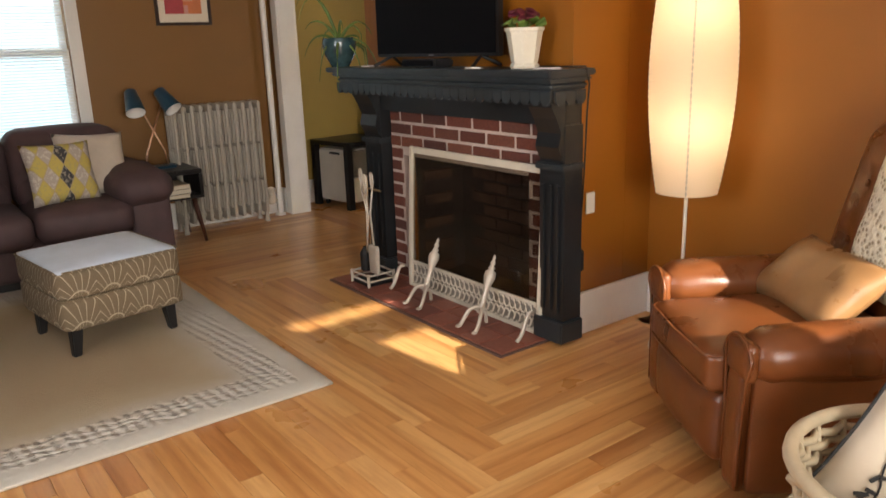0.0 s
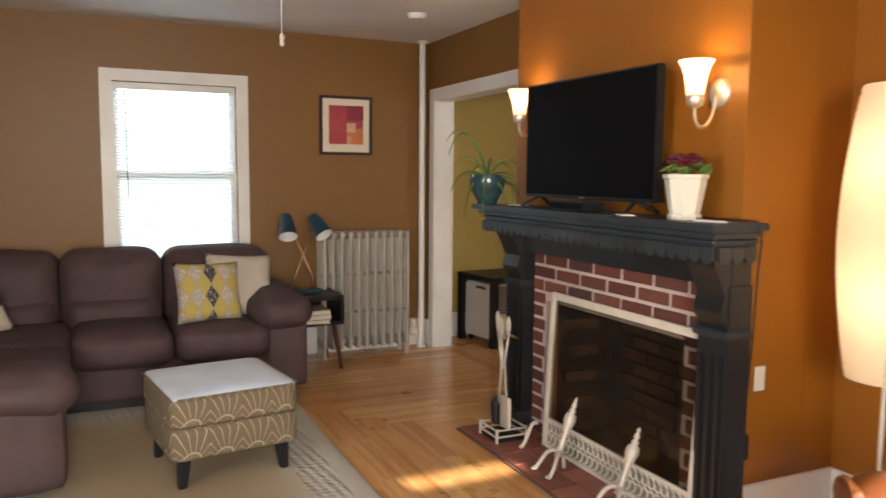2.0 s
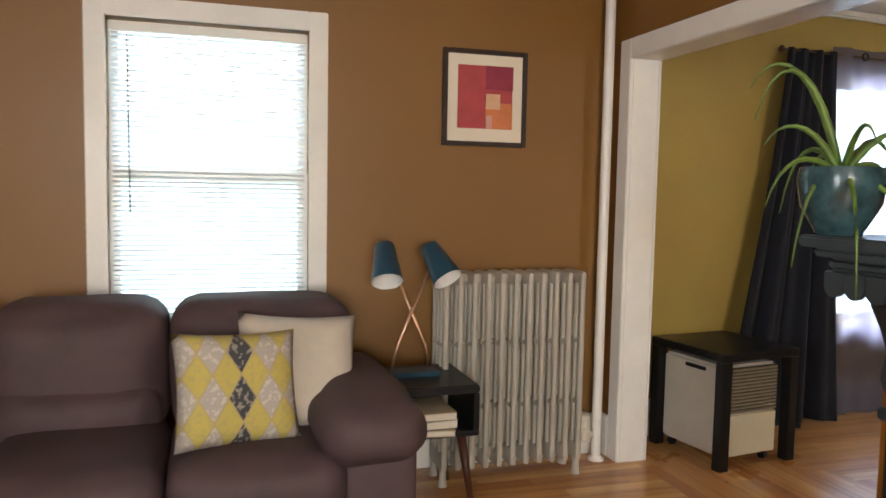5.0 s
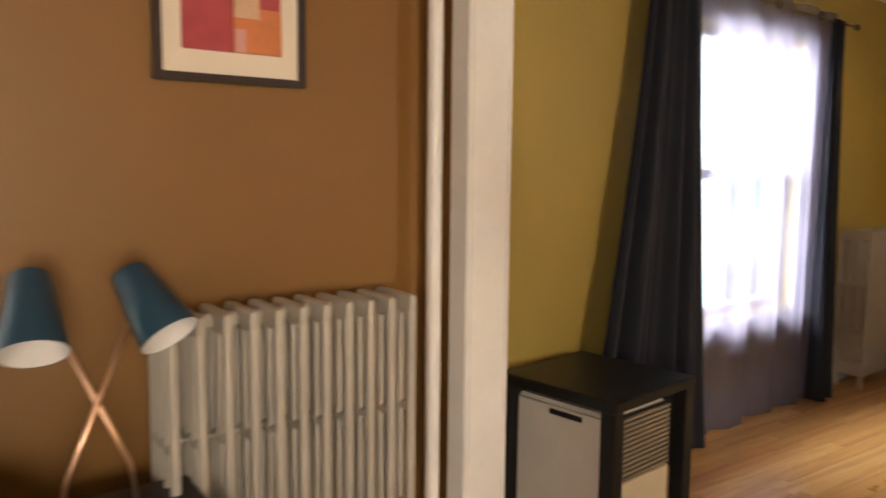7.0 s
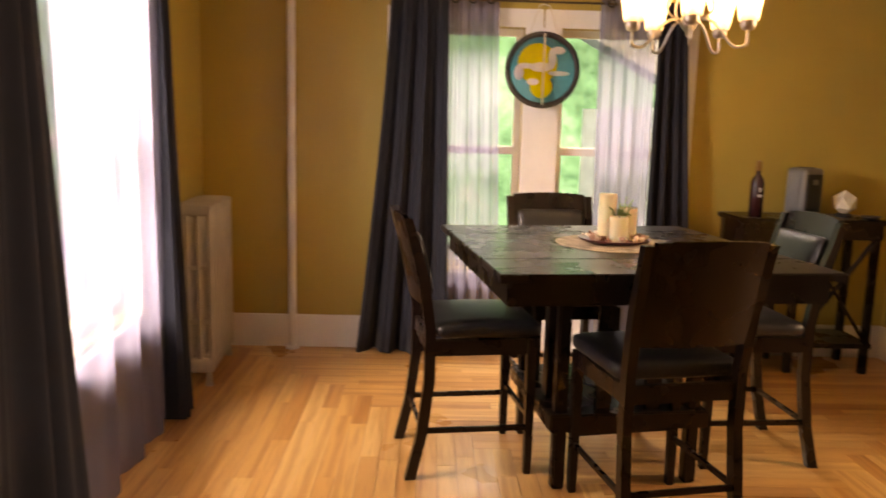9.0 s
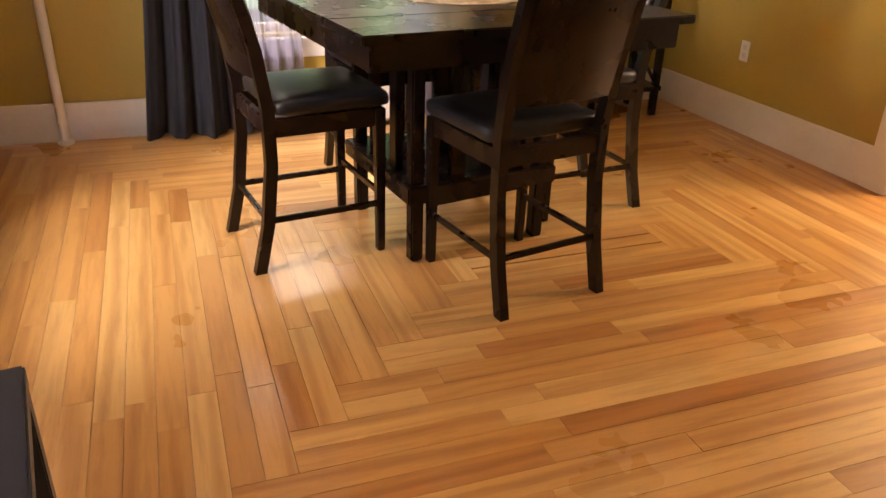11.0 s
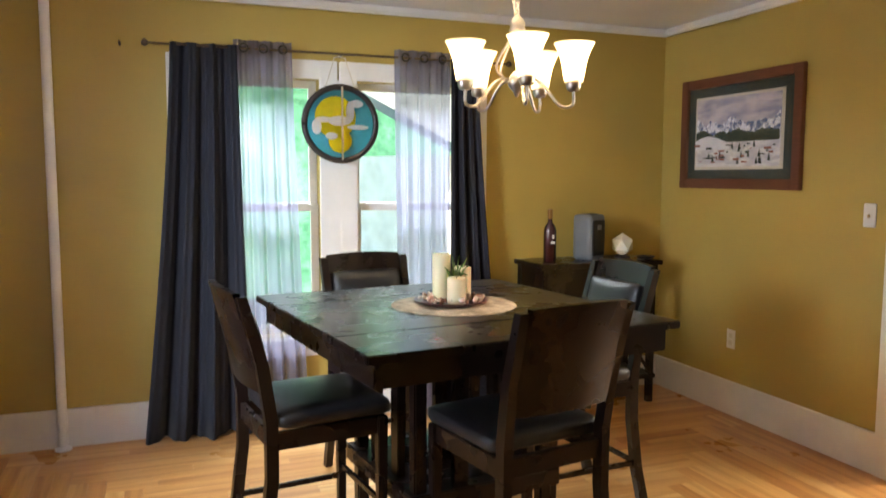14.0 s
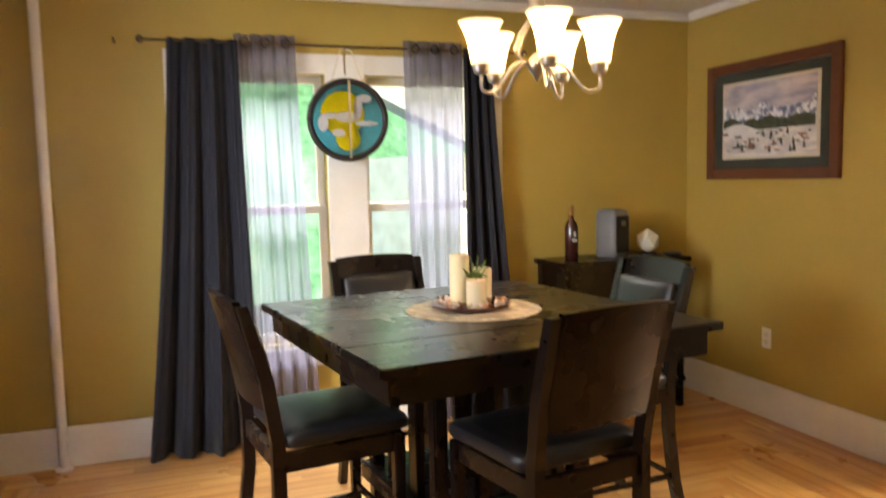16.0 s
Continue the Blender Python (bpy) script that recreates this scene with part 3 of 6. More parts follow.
def window_unit(name, along, a0, a1, z0, z1, face, back, label, casing=0.10, low=None):
    """A double-hung window in a wall; face: the room side of the wall, back: its outer side."""
    win = tagged(new(name), label, "window", "", "structure")

    def bx(p, q0, q1, d0, d1, za, zb, mat, nm, bev=0.004, par=None):
        lo, hi = min(d0, d1), max(d0, d1)
        b = box(q0, lo, za, q1, hi, zb, bev) if along == "x" else box(lo, q0, za, hi, q1, zb, bev)
        return part(nm, b, mat, par or win)

    s = 1 if back > face else -1
    out = face - s * 0.02
    bx(0, a0 - casing, a0 + 0.005, out, face, z0 - 0.02, z1 + casing, WHITE, "casing")
    bx(0, a1 - 0.005, a1 + casing, out, face, z0 - 0.02, z1 + casing, WHITE, "casing")
    bx(0, a0 + 0.005, a1 - 0.005, out, face, z1 - 0.005, z1 + casing, WHITE, "casing")
    bx(0, a0 - casing - 0.02, a1 + casing + 0.02, face - s * 0.035, face + s * 0.03, z0 - 0.045, z0 - 0.02, WHITE, "window_sill")
    bx(0, a0 - casing, a1 + casing, out, face, z0 - 0.13, z0 - 0.046, WHITE, "apron")
    zm = (z0 + z1) / 2
    for k, (za, zb) in enumerate(((z0, zm + 0.02), (zm - 0.02, z1))):
        d = face + s * (0.07 + 0.035 * k)
        t = s * 0.03
        f = 0.045
        fr = bx(0, a0, a0 + f, d, d + t, za, zb, WHITE, "window_frame")
        bx(0, a1 - f, a1, d, d + t, za, zb, WHITE, "window_frame")
        bx(0, a0 + f, a1 - f, d, d + t, za, za + f, WHITE, "window_frame")
        bx(0, a0 + f, a1 - f, d, d + t, zb - f, zb, WHITE, "window_frame")
        g = bx(0, a0 + f, a1 - f, d + t * 0.4, d + t * 0.6, za + f, zb - f, GLASS, "pane", 0)
        g.visible_shadow = False
    return win


window_unit("window_1", "x", 1.2, 2.03, 0.72, 2.0, NL, NL + 0.2, "white double-hung window with lowered blinds", 0.075)
window_unit("window_2", "x", 5.1, 6.2, 0.56, 2.02, ND, ND + 0.2, "white window behind sheer curtains").matrix_basis = SKEW
window_unit("window_3", "y", 5.20, 5.92, 0.52, 1.98, ED, ED + 0.2, "white double-hung window, one of a pair")
window_unit("window_4", "y", 4.27, 4.99, 0.52, 1.98, ED, ED + 0.2, "white double-hung window, one of a pair")

# blinds
blind = thing("window_blind", (1.615, NL + 0.045, 0), "white horizontal slat blind, lowered, backlit", "blind")
BLINDM = plain("white_vinyl_slat", (0.85, 0.87, 0.9), 0.45, var=0.03, **{"Transmission Weight": 0.0})
part("headrail", box(-0.40, -0.02, 1.945, 0.40, 0.02, 1.985, 0.003), WHITE, blind)
slat = mesh_from("slat", box(-0.395, -0.0125, -0.0006, 0.395, 0.0125, 0.0006))
slat.materials.append(BLINDM)
for i in range(58):
    ob = new("slat", slat)
    ob.parent = blind
    ob.matrix_basis = pose(0, 0, 0.745 + i * 0.0208, -22, 0, 0)
part("bottom_rail", box(-0.395, -0.013, 0.722, 0.395, 0.013, 0.736, 0.003), WHITE, blind)
for x in (-0.3, 0.3):
    part("cord", tube([(x, -0.014, 0.73), (x, -0.014, 1.95)], 0.0012, 5), WHITE, blind)
part("tilt_wand", tube([(-0.33, -0.03, 1.93), (-0.325, -0.03, 1.2)], 0.004, 6), GREYPL, blind, "thin grey tilt wand")

# outside: glowing panels for bright haze and trees, and a pale house
def glowing_backdrop():
    n = Nodes("glowing_foliage")
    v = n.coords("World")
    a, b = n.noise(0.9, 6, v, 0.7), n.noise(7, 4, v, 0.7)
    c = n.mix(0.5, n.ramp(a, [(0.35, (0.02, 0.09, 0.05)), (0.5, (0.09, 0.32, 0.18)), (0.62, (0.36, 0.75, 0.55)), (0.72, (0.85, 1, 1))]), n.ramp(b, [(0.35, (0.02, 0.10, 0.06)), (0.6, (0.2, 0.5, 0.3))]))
    # leaf colours are emitted, in place of daylight on the trees
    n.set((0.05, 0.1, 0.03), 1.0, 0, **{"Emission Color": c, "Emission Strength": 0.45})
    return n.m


structure("backdrop_trees", box(16.0, -8, -0.6, 16.1, 18, 9), glowing_backdrop(), "glowing backdrop of bright summer trees beyond the windows", "backdrop")
HAZE = glow("sky_haze", (0.62, 0.86, 1.0), 1.3)
structure("backdrop_sky_living", box(-2, 9.0, -0.6, 3.6, 9.1, 5), HAZE, "white overexposed daylight outside", "backdrop")
structure("backdrop_sky_dining", box(3.7, 9.4, -0.6, 9, 9.5, 5), glow("sky_haze_soft", (0.50, 0.74, 1.0), 0.7), "pale daylight outside", "backdrop")
house = thing("neighbour_house", (13.2, -0.3, -0.6), "white neighbouring garage with a slate grey roof", "house", "", 24)
SIDING = plain("white_siding", (0.75, 0.77, 0.8), 0.6)
part("wall", box(0, -2.2, 0, 2, 3.4, 2.3), SIDING, house)
rf = box(-0.3, -2.4, 2.3, 2.3, 3.6, 2.42)
for v in rf.verts:
    if v.co.x > 1:
        v.co.z += 1.1
part("roof", rf, plain("grey_shingle", (0.16, 0.19, 0.2), 0.8), house)
part("garage_door", box(-0.02, -1.2, 0.1, 0.0, 1.6, 2.0, 0.01), WHITE, house)

# pipes
def heating_pipe(x, y, z1, label):
    th = thing("heating_pipe", (x, y, 0), label, "pipe")
    part("pipe", lathe([(0.024, 0.0), (0.024, z1)], 14), WHITE, th, "", True, 40)
    part("floor_flange", lathe([(0.042, 0.0), (0.042, 0.008), (0.026, 0.02)], 16), WHITE, th)
    part("ceiling_flange", lathe([(0.026, z1 - 0.02), (0.045, z1 - 0.008), (0.045, z1)], 16), WHITE, th)
    return th


lp = heating_pipe(3.43, 6.575, H - 0.002, "white painted heating riser beside the opening")
part("valve_body", lathe([(0.02, 0.10), (0.036, 0.11), (0.036, 0.16), (0.026, 0.17), (0.026, 0.2), (0.033, 0.205), (0.033, 0.23), (0.02, 0.24)], 12, (-0.07, -0.0, 0)), CREAM, lp, "aged radiator valve")
part("valve_pipe", tube([(-0.16, 0, 0.13), (0.0, 0, 0.13)], 0.015), CREAM, lp)
heating_pipe(7.49, 6.58, H - 0.002, "white painted heating riser in the dining room")


def radiator(at, width, sections, height, depth, turn, label):
    th = thing("radiator", at, label, "radiator", "cast-iron radiators", turn)
    p = width / sections
    b = None
    for k in range(4):
        y = -depth / 2 + 0.014 + (depth - 0.028) * k / 3
        b = lathe([(0.009, 0.09), (0.0145, 0.13), (0.0135, 0.2), (0.0135, height - 0.13), (0.0145, height - 0.05), (0.009, height - 0.02)], 10, (0, y, 0), b)
    b = soft(-p * 0.24, -depth / 2, height - 0.06, p * 0.24, depth / 2, height, 0.016, n=3, bm=b)
    b = soft(-p * 0.26, -depth / 2, 0.07, p * 0.26, depth / 2, 0.15, 0.016, n=3, bm=b)
    for z in (height * 0.36, height * 0.66):
        b = box(-p * 0.16, -depth / 2 + 0.012, z - 0.011, p * 0.16, depth / 2 - 0.012, z + 0.011, 0.004, b)
    me = mesh_from("section", b, True)
    me.materials.append(RADIATOR)
    me.set_sharp_from_angle(angle=radians(40))
    for i in range(sections):
        ob = new("section", me)
        ob.parent = th
        ob.location = (-width / 2 + p * (i + 0.5), 0, 0)
    for z in (height * 0.36, height * 0.66):
        part("spacer_rod", tube([(-width / 2 + p / 2, 0, z), (width / 2 - p / 2, 0, z)], 0.007), RADIATOR, th)
    for z in (0.12, height - 0.035):
        part("connecting_tube", tube([(-width / 2 + p / 2, 0, z), (width / 2 - p / 2, 0, z)], 0.022), RADIATOR, th)
    for x in (-width / 2 + p / 2, width / 2 - p / 2):
        for y in (-depth / 2 + 0.03, depth / 2 - 0.03):
            part("foot", lathe([(0.022, 0), (0.017, 0.03), (0.015, 0.09)], 10, (x, y, 0)), RADIATOR, th)
    return th


radiator((2.92, 6.50, 0), 0.72, 11, 0.957, 0.2, 0, "tall cream cast-iron column radiator against the brown wall")
radiator((7.04, 6.98, 0), 0.62, 9, 0.955, 0.2, 4.3, "cream cast-iron radiator beside the charcoal curtain")


# ---- living room ----
def rect_frame(th, wd, ht, bar, depth, mat, nm="frame_bar"):
    for b in (box(-wd / 2, -depth, -ht / 2, -wd / 2 + bar, 0, ht / 2, 0.003), box(wd / 2 - bar, -depth, -ht / 2, wd / 2, 0, ht / 2, 0.003), box(-wd / 2 + bar, -depth, ht / 2 - bar, wd / 2 - bar, 0, ht / 2, 0.003), box(-wd / 2 + bar, -depth, -ht / 2, wd / 2 - bar, 0, -ht / 2 + bar, 0.003)):
        part(nm, b, mat, th)


def flat(name, th, x0, z0, x1, z1, y, mat, label=""):
    return part(name, box(x0, y, z0, x1, y + 0.003, z1), mat, th, label)


ART = {k: plain("print_" + k, c, 0.7, var=0.12, coarse=14, bump=0.02) for k, c in dict(red=(0.42, 0.06, 0.07), rose=(0.50, 0.12, 0.13), orange=(0.62, 0.20, 0.08), wine=(0.27, 0.03, 0.06), tan=(0.62, 0.40, 0.26), pink=(0.62, 0.32, 0.28)).items()}
DARKFRAME = dark_wood("dark_brown_frame", (0.03, 0.016, 0.012), 0.4)
MATBOARD = plain("cream_mat_board", (0.74, 0.66, 0.54), 0.8, var=0.03)


def art_print(at, wd, ht, label, blocks):
    th = thing("framed_print", at, label, "picture", "abstract prints on the brown wall")
    rect_frame(th, wd, ht, 0.022, 0.025, DARKFRAME)
    flat("mat_board", th, -wd / 2 + 0.02, -ht / 2 + 0.02, wd / 2 - 0.02, ht / 2 - 0.02, -0.012, MATBOARD)
    for i, (x0, z0, x1, z1, c) in enumerate(blocks):
        flat("printed_block", th, x0, z0, x1, z1, -0.016 - 0.004 * i, ART[c])
    return th


art_print((2.84, NL, 1.747), 0.415, 0.445, "dark framed abstract print in red and orange", [(-0.135, -0.14, 0.135, 0.15, "red"), (0.0, -0.14, 0.135, -0.02, "orange"), (0.0, 0.04, 0.135, 0.15, "wine"), (0.0, -0.05, 0.07, 0.02, "tan"), (0.0, -0.14, 0.03, -0.08, "pink")])
art_print((0.30, NL, 1.79), 0.46, 0.44, "dark framed abstract print with three squares on red", [(-0.15, -0.15, 0.15, 0.15, "orange"), (-0.15, 0.02, 0.15, 0.15, "red"), (-0.125, 0.05, -0.065, 0.11, "pink"), (-0.02, 0.05, 0.04, 0.11, "pink"), (0.075, 0.05, 0.13, 0.11, "pink")])

# rug
RX0, RX1, RY0, RY1 = 0.55, 2.14, 3.38, 5.75
rug = tagged(part("area_rug", soft(RX0, RY0, 0.001, RX1, RY1, 0.017, 0.007, n=24), rug_mat((RX0 + RX1) / 2, (RY0 + RY1) / 2, (RX1 - RX0) / 2, (RY1 - RY0) / 2), None, "", True), "ivory wool rug with a sculpted braided border", "rug")

# sectional sofa
sofa = thing("sectional_sofa", (0, 0, 0), "plum brown microfibre sectional sofa along two walls", "sofa")
part("base", soft(0.75, 5.68, 0.06, 2.05, 6.50, 0.30, 0.03, n=6), SOFA, sofa, "", True)
part("base", soft(-0.05, 4.62, 0.06, 0.88, 6.50, 0.30, 0.03, n=6), SOFA, sofa, "", True)
part("plinth", box(0.8, 5.72, 0.016, 2.0, 6.45, 0.07), BLACKM, sofa)
part("plinth", box(0.0, 4.66, 0.018, 0.86, 6.45, 0.07), BLACKM, sofa)
for x0, x1 in ((0.92, 1.47), (1.475, 2.03)):
    part("seat_cushion", soft(x0, 5.58, 0.27, x1, 6.25, 0.47, 0.07, (0, 0.015, 0.025), 10, None, 0.006, x0), SOFA, sofa, "", True)
for y0, y1 in ((4.72, 5.45), (5.455, 6.2)):
    part("seat_cushion", soft(0.1, y0, 0.27, 0.93 if y0 < 5 else 0.915, y1, 0.475, 0.07, (0.015, 0, 0.025), 10, None, 0.006, y0), SOFA, sofa, "", True)
for x0, x1 in ((0.22, 0.86), (0.86, 1.46), (1.465, 2.14)):
    b = soft(x0, 6.12, 0.40, x1, 6.50, 0.885, 0.10, (0, 0.04, 0.015), 10, None, 0.012, x0 * 3)
    b = soft(x0 + 0.02, 6.06, 0.40, x1 - 0.02, 6.30, 0.62, 0.09, (0, 0.03, 0.01), 9, b, 0.01, x0)
    part("back_cushion", b, SOFA, sofa, "", True)
for y0, y1 in ((4.70, 5.42), (5.425, 6.1)):
    b = soft(-0.12, y0, 0.40, 0.26, y1, 0.90, 0.13, (0.04, 0, 0.02), 10, None, 0.012, y0 * 3)
    b = soft(0.1, y0 + 0.02, 0.40, 0.32, y1 - 0.02, 0.64, 0.09, (0.03, 0, 0.01), 9, b, 0.01, y0)
    part("back_cushion", b, SOFA, sofa, "", True)
part("corner_cushion", soft(-0.15, 6.0, 0.35, 0.4, 6.52, 0.90, 0.18, (0.03, 0.03, 0.02), 9, None, 0.012, 4), SOFA, sofa, "", True)
b = soft(2.0, 5.62, 0.05, 2.27, 6.48, 0.5, 0.05, n=7)
b = soft(1.94, 5.56, 0.42, 2.29, 6.45, 0.64, 0.105, (0.02, 0.02, 0.02), 10, b, 0.012, 2)
part("armrest", b, SOFA, sofa, "", True)
b = soft(-0.1, 4.45, 0.05, 0.93, 4.74, 0.48, 0.05, n=7)
b = soft(-0.08, 4.42, 0.37, 0.97, 4.76, 0.565, 0.1, (0.02, 0.02, 0.02), 10, b, 0.012, 5)
part("armrest", b, SOFA, sofa, "", True)


def pillow(at, wd, ht, th, rz, lean, mat, label, group="", seed=0.0, roll=0.0):
    ob = part("throw_pillow", pillow_bm(wd, ht, th, seed=seed), mat, None, "", True)
    ob.matrix_basis = pose(*at, 0, 0, rz) @ pose(0, 0, 0, lean, roll, 0)
    return tagged(ob, label, "pillow", group)


def on_pillow(x, z, wd, ht, th):
    """A place on a pillow's front face."""
    u, v = 2 * x / wd, 2 * z / ht - 1
    return pose(x, -(th / 2 * max(0.0, (1 - u ** 4) * (1 - v ** 4)) ** 0.6 + 0.002), z)


G = "throw pillows on the sofa"
pillow((1.70, 5.76, 0.475), 0.41, 0.38, 0.13, 12, -20, DIAMOND, "yellow grey and charcoal diamond patterned throw pillow", G, 1.0, 2)
pillow((1.90, 5.90, 0.475), 0.43, 0.41, 0.14, 6, -20, LINEN, "creased natural linen throw pillow", G, 5.0, 4)
pw = pillow((0.44, 5.72, 0.475), 0.46, 0.38, 0.14, 20, -34, CREAMCLOTH, "cream throw pillow with black lettering", G, 9.0, -9)
text_mesh("lettering", "PAWS", 0.135, BLACKINK, pw, pose(0.02, -0.080, 0.17, 90, 0, 0), 0.003, 0.012)
text_mesh("lettering", "my kids have", 0.062, BLACKINK, pw, pose(0.0, -0.075, 0.295, 90, 0, 0), 0.001, 0.012)
pillow((0.30, 5.42, 0.49), 0.44, 0.38, 0.14, 78, -24, PALE, "pale blue-grey throw pillow against the sofa back", G, 12.0, 8)
FLORAL = fabric("cream_floral_cloth", (0.62, 0.53, 0.40), 500, crease=0.3)
pf = pillow((0.43, 4.82, 0.50), 0.52, 0.42, 0.17, 40, -68, FLORAL, "cream floral throw pillow with orange flowers", G, 15.0, 6)
for i in range(9):
    rr = random.Random(i)
    part("flower_print", lathe([(0.0, 0.0), (0.022 + 0.012 * rr.random(), 0.0), (0.018, 0.003), (0.0, 0.004)], 9, (0, 0, 0)), ART["orange" if i % 3 else "wine"], pf).matrix_basis = on_pillow(-0.15 + 0.3 * rr.random(), 0.07 + 0.26 * rr.random(), 0.50, 0.40, 0.16) @ pose(0, 0, 0, 90, 0, 0)

# ottoman
ott = thing("ottoman", (1.575, 4.645, 0.016), "square ottoman in taupe fan fabric with pale top", "ottoman", "", 8.5)
part("lower_body", soft(-0.285, -0.285, 0.13, 0.285, 0.285, 0.285, 0.03, (0.008, 0.008, 0), 8), FAN, ott, "", True)
part("upper_cushion", soft(-0.285, -0.285, 0.275, 0.285, 0.285, 0.415, 0.028, (0.01, 0.01, 0), 8), FAN, ott, "", True)
part("top_cloth", soft(-0.278, -0.278, 0.37, 0.278, 0.278, 0.424, 0.022, (0, 0, 0.016), 8), PALE, ott, "pale blue-grey top", True)
for sx in (-1, 1):
    for sy in (-1, 1):
        b = box(-0.028, -0.028, 0.0, 0.028, 0.028, 0.14, 0.006)
        for v in b.verts:
            k = 0.65 + 0.35 * v.co.z / 0.14
            v.co.x, v.co.y = v.co.x * k + sx * 0.22 + sx * 0.012 * (1 - v.co.z / 0.14), v.co.y * k + sy * 0.22
        part("leg", b, BLACKM, ott, "black tapered leg")
    part("piping", tube([(sx * 0.284, -0.26, 0.411), (sx * 0.284, 0.26, 0.411)], 0.005, 6), FAN, ott)
    part("piping", tube([(-0.26, sx * 0.284, 0.411), (0.26, sx * 0.284, 0.411)], 0.005, 6), FAN, ott)

# side table, books, lamp
st = thing("side_table", (2.42, 6.32, 0), "small black side table with an open shelf and wooden legs", "table")
part("tabletop", box(-0.23, -0.2, 0.50, 0.23, 0.2, 0.535, 0.006), BLACKTOP, st)
part("side_panel", box(-0.23, -0.2, 0.35, -0.205, 0.2, 0.499, 0.003), BLACKTOP, st)
part("side_panel", box(0.205, -0.2, 0.35, 0.23, 0.2, 0.499, 0.003), BLACKTOP, st)
part("back_panel", box(-0.204, 0.18, 0.35, 0.204, 0.198, 0.499), BLACKTOP, st)
part("shelf", box(-0.23, -0.2, 0.325, 0.23, 0.2, 0.349, 0.004), BLACKTOP, st)
LEGW = dark_wood("brown_turned_leg", (0.07, 0.025, 0.014), 0.35)
for sx in (-1, 1):
    for sy in (-1, 1):
        part("leg", tube([(sx * 0.17, sy * 0.14, 0.325), (sx * 0.215, sy * 0.18, 0.0)], 0.02, 10, None, 0.011), LEGW, st, "tapered brown wooden leg", True)
BOOKS = [plain("book_cover_" + k, c, 0.6) for k, c in (("slate", (0.07, 0.08, 0.10)), ("cream", (0.55, 0.46, 0.30)), ("rust", (0.3, 0.1, 0.05)), ("green", (0.06, 0.10, 0.07)))]
z = 2 * [0.3495]
for i, (wd, dp, ht, col) in enumerate(((0.19, 0.26, 0.024, 1), (0.17, 0.25, 0.045, 2), (0.18, 0.24, 0.036, 0), (0.16, 0.22, 0.02, 3), (0.18, 0.24, 0.03, 1))):
    col_x = 0.07 if i != 1 and i != 3 else -0.11
    k = 0 if col_x > 0 else 1
    bk = thing("book", (2.38 + col_x, 6.20, z[k]), "hardback book lying in the side table shelf", "book", "books in the side table", (-6, 4, 5, -3, 2)[i])
    part("page_block", box(-wd / 2 + 0.004, -dp / 2 + 0.004, 0.003, wd / 2 - 0.004, dp / 2 - 0.004, ht - 0.003), PAPER, bk, "cream page block")
    part("cover", box(-wd / 2, -dp / 2, ht - 0.003, wd / 2, dp / 2, ht, 0.001), BOOKS[col], bk)
    part("cover", box(-wd / 2, -dp / 2, 0.0, wd / 2, dp / 2, 0.003, 0.001), BOOKS[col], bk)
    part("spine", box(-wd / 2 - 0.002, dp / 2 - 0.004, 0.0, wd / 2, dp / 2 + 0.001, ht), BOOKS[col], bk)
    z[k] += ht

lamp = thing("table_lamp", (2.41, 6.33, 0.536), "two-headed table lamp with teal shades and copper stems", "lamp")
part("stem", tube([(-0.085, 0.0, 0.0), (-0.06, 0, 0.12), (0.10, 0.0, 0.50)], 0.006, 8), COPPER, lamp, "copper stem", True)
part("stem", tube([(0.085, 0.02, 0.0), (0.07, 0.02, 0.12), (-0.09, 0.02, 0.50)], 0.006, 8), COPPER, lamp, "copper stem", True)
part("base", box(-0.12, -0.045, 0.0, 0.12, 0.055, 0.022, 0.004), TEAL, lamp, "dark teal base block")
for x, tilt in ((-0.11, 4), (0.115, -24)):
    prof = [(0.066, -0.088), (0.042, 0.08), (0.037, 0.087), (0.0, 0.089)]
    s = part("shade", lathe(prof[:1] + prof[1:], 28), TEAL, lamp, "teal enamel cone shade", True, 40)
    bm = bmesh.new()
    bm.from_mesh(s.data)
    low = min(v.co.z for v in bm.verts)
    for f in list(bm.faces):
        if all(abs(v.co.z - low) < 1e-5 for v in f.verts):
            bm.faces.remove(f)
    bm.to_mesh(s.data)
    bm.free()
    s.matrix_basis = pose(x, 0.0, 0.475, -36, tilt, 0)
    inner = lathe([(0.0645, -0.0875), (0.040, 0.075), (0.0, 0.08)], 28)
    for f in list(inner.faces):
        if len(f.verts) > 8 and all(v.co.z < -0.085 for v in f.verts):
            inner.faces.remove(f)
    part("shade_lining", inner, SHADEIN, s, "white lining", True, 40)

# fireplace
fp = thing("fireplace", (0, 0, 0), "black painted wooden mantelpiece around a brick fireplace", "fireplace")
MZ = 1.225
CY = (BY0 + BY1) / 2
b = box(2.965, 2.975, MZ - 0.028, BX - 0.003, 4.785, MZ, 0.006)
b = box(2.99, 2.995, MZ - 0.05, BX - 0.003, 4.765, MZ - 0.0285, 0.008, b)
part("mantel_shelf", b, BLUEGREY, fp, "dark slate painted shelf")
part("shelf_moulding", box(3.015, 3.015, MZ - 0.085, BX - 0.003, 4.745, MZ - 0.0505, 0.012, None, 3), BLUEGREY, fp)
part("frieze", box(3.135, 3.05, 0.985, BX - 0.003, 4.66, MZ - 0.086, 0.004), BLACKP, fp)
scal = lathe([(0.0, 0.0), (0.0295, 0.0), (0.0295, 0.012), (0.0, 0.012)], 20)
for v in scal.verts:
    if v.co.y > 0:
        v.co.y = 0.03
sm = mesh_from("scallop", scal)
sm.materials.append(BLUEGREY)
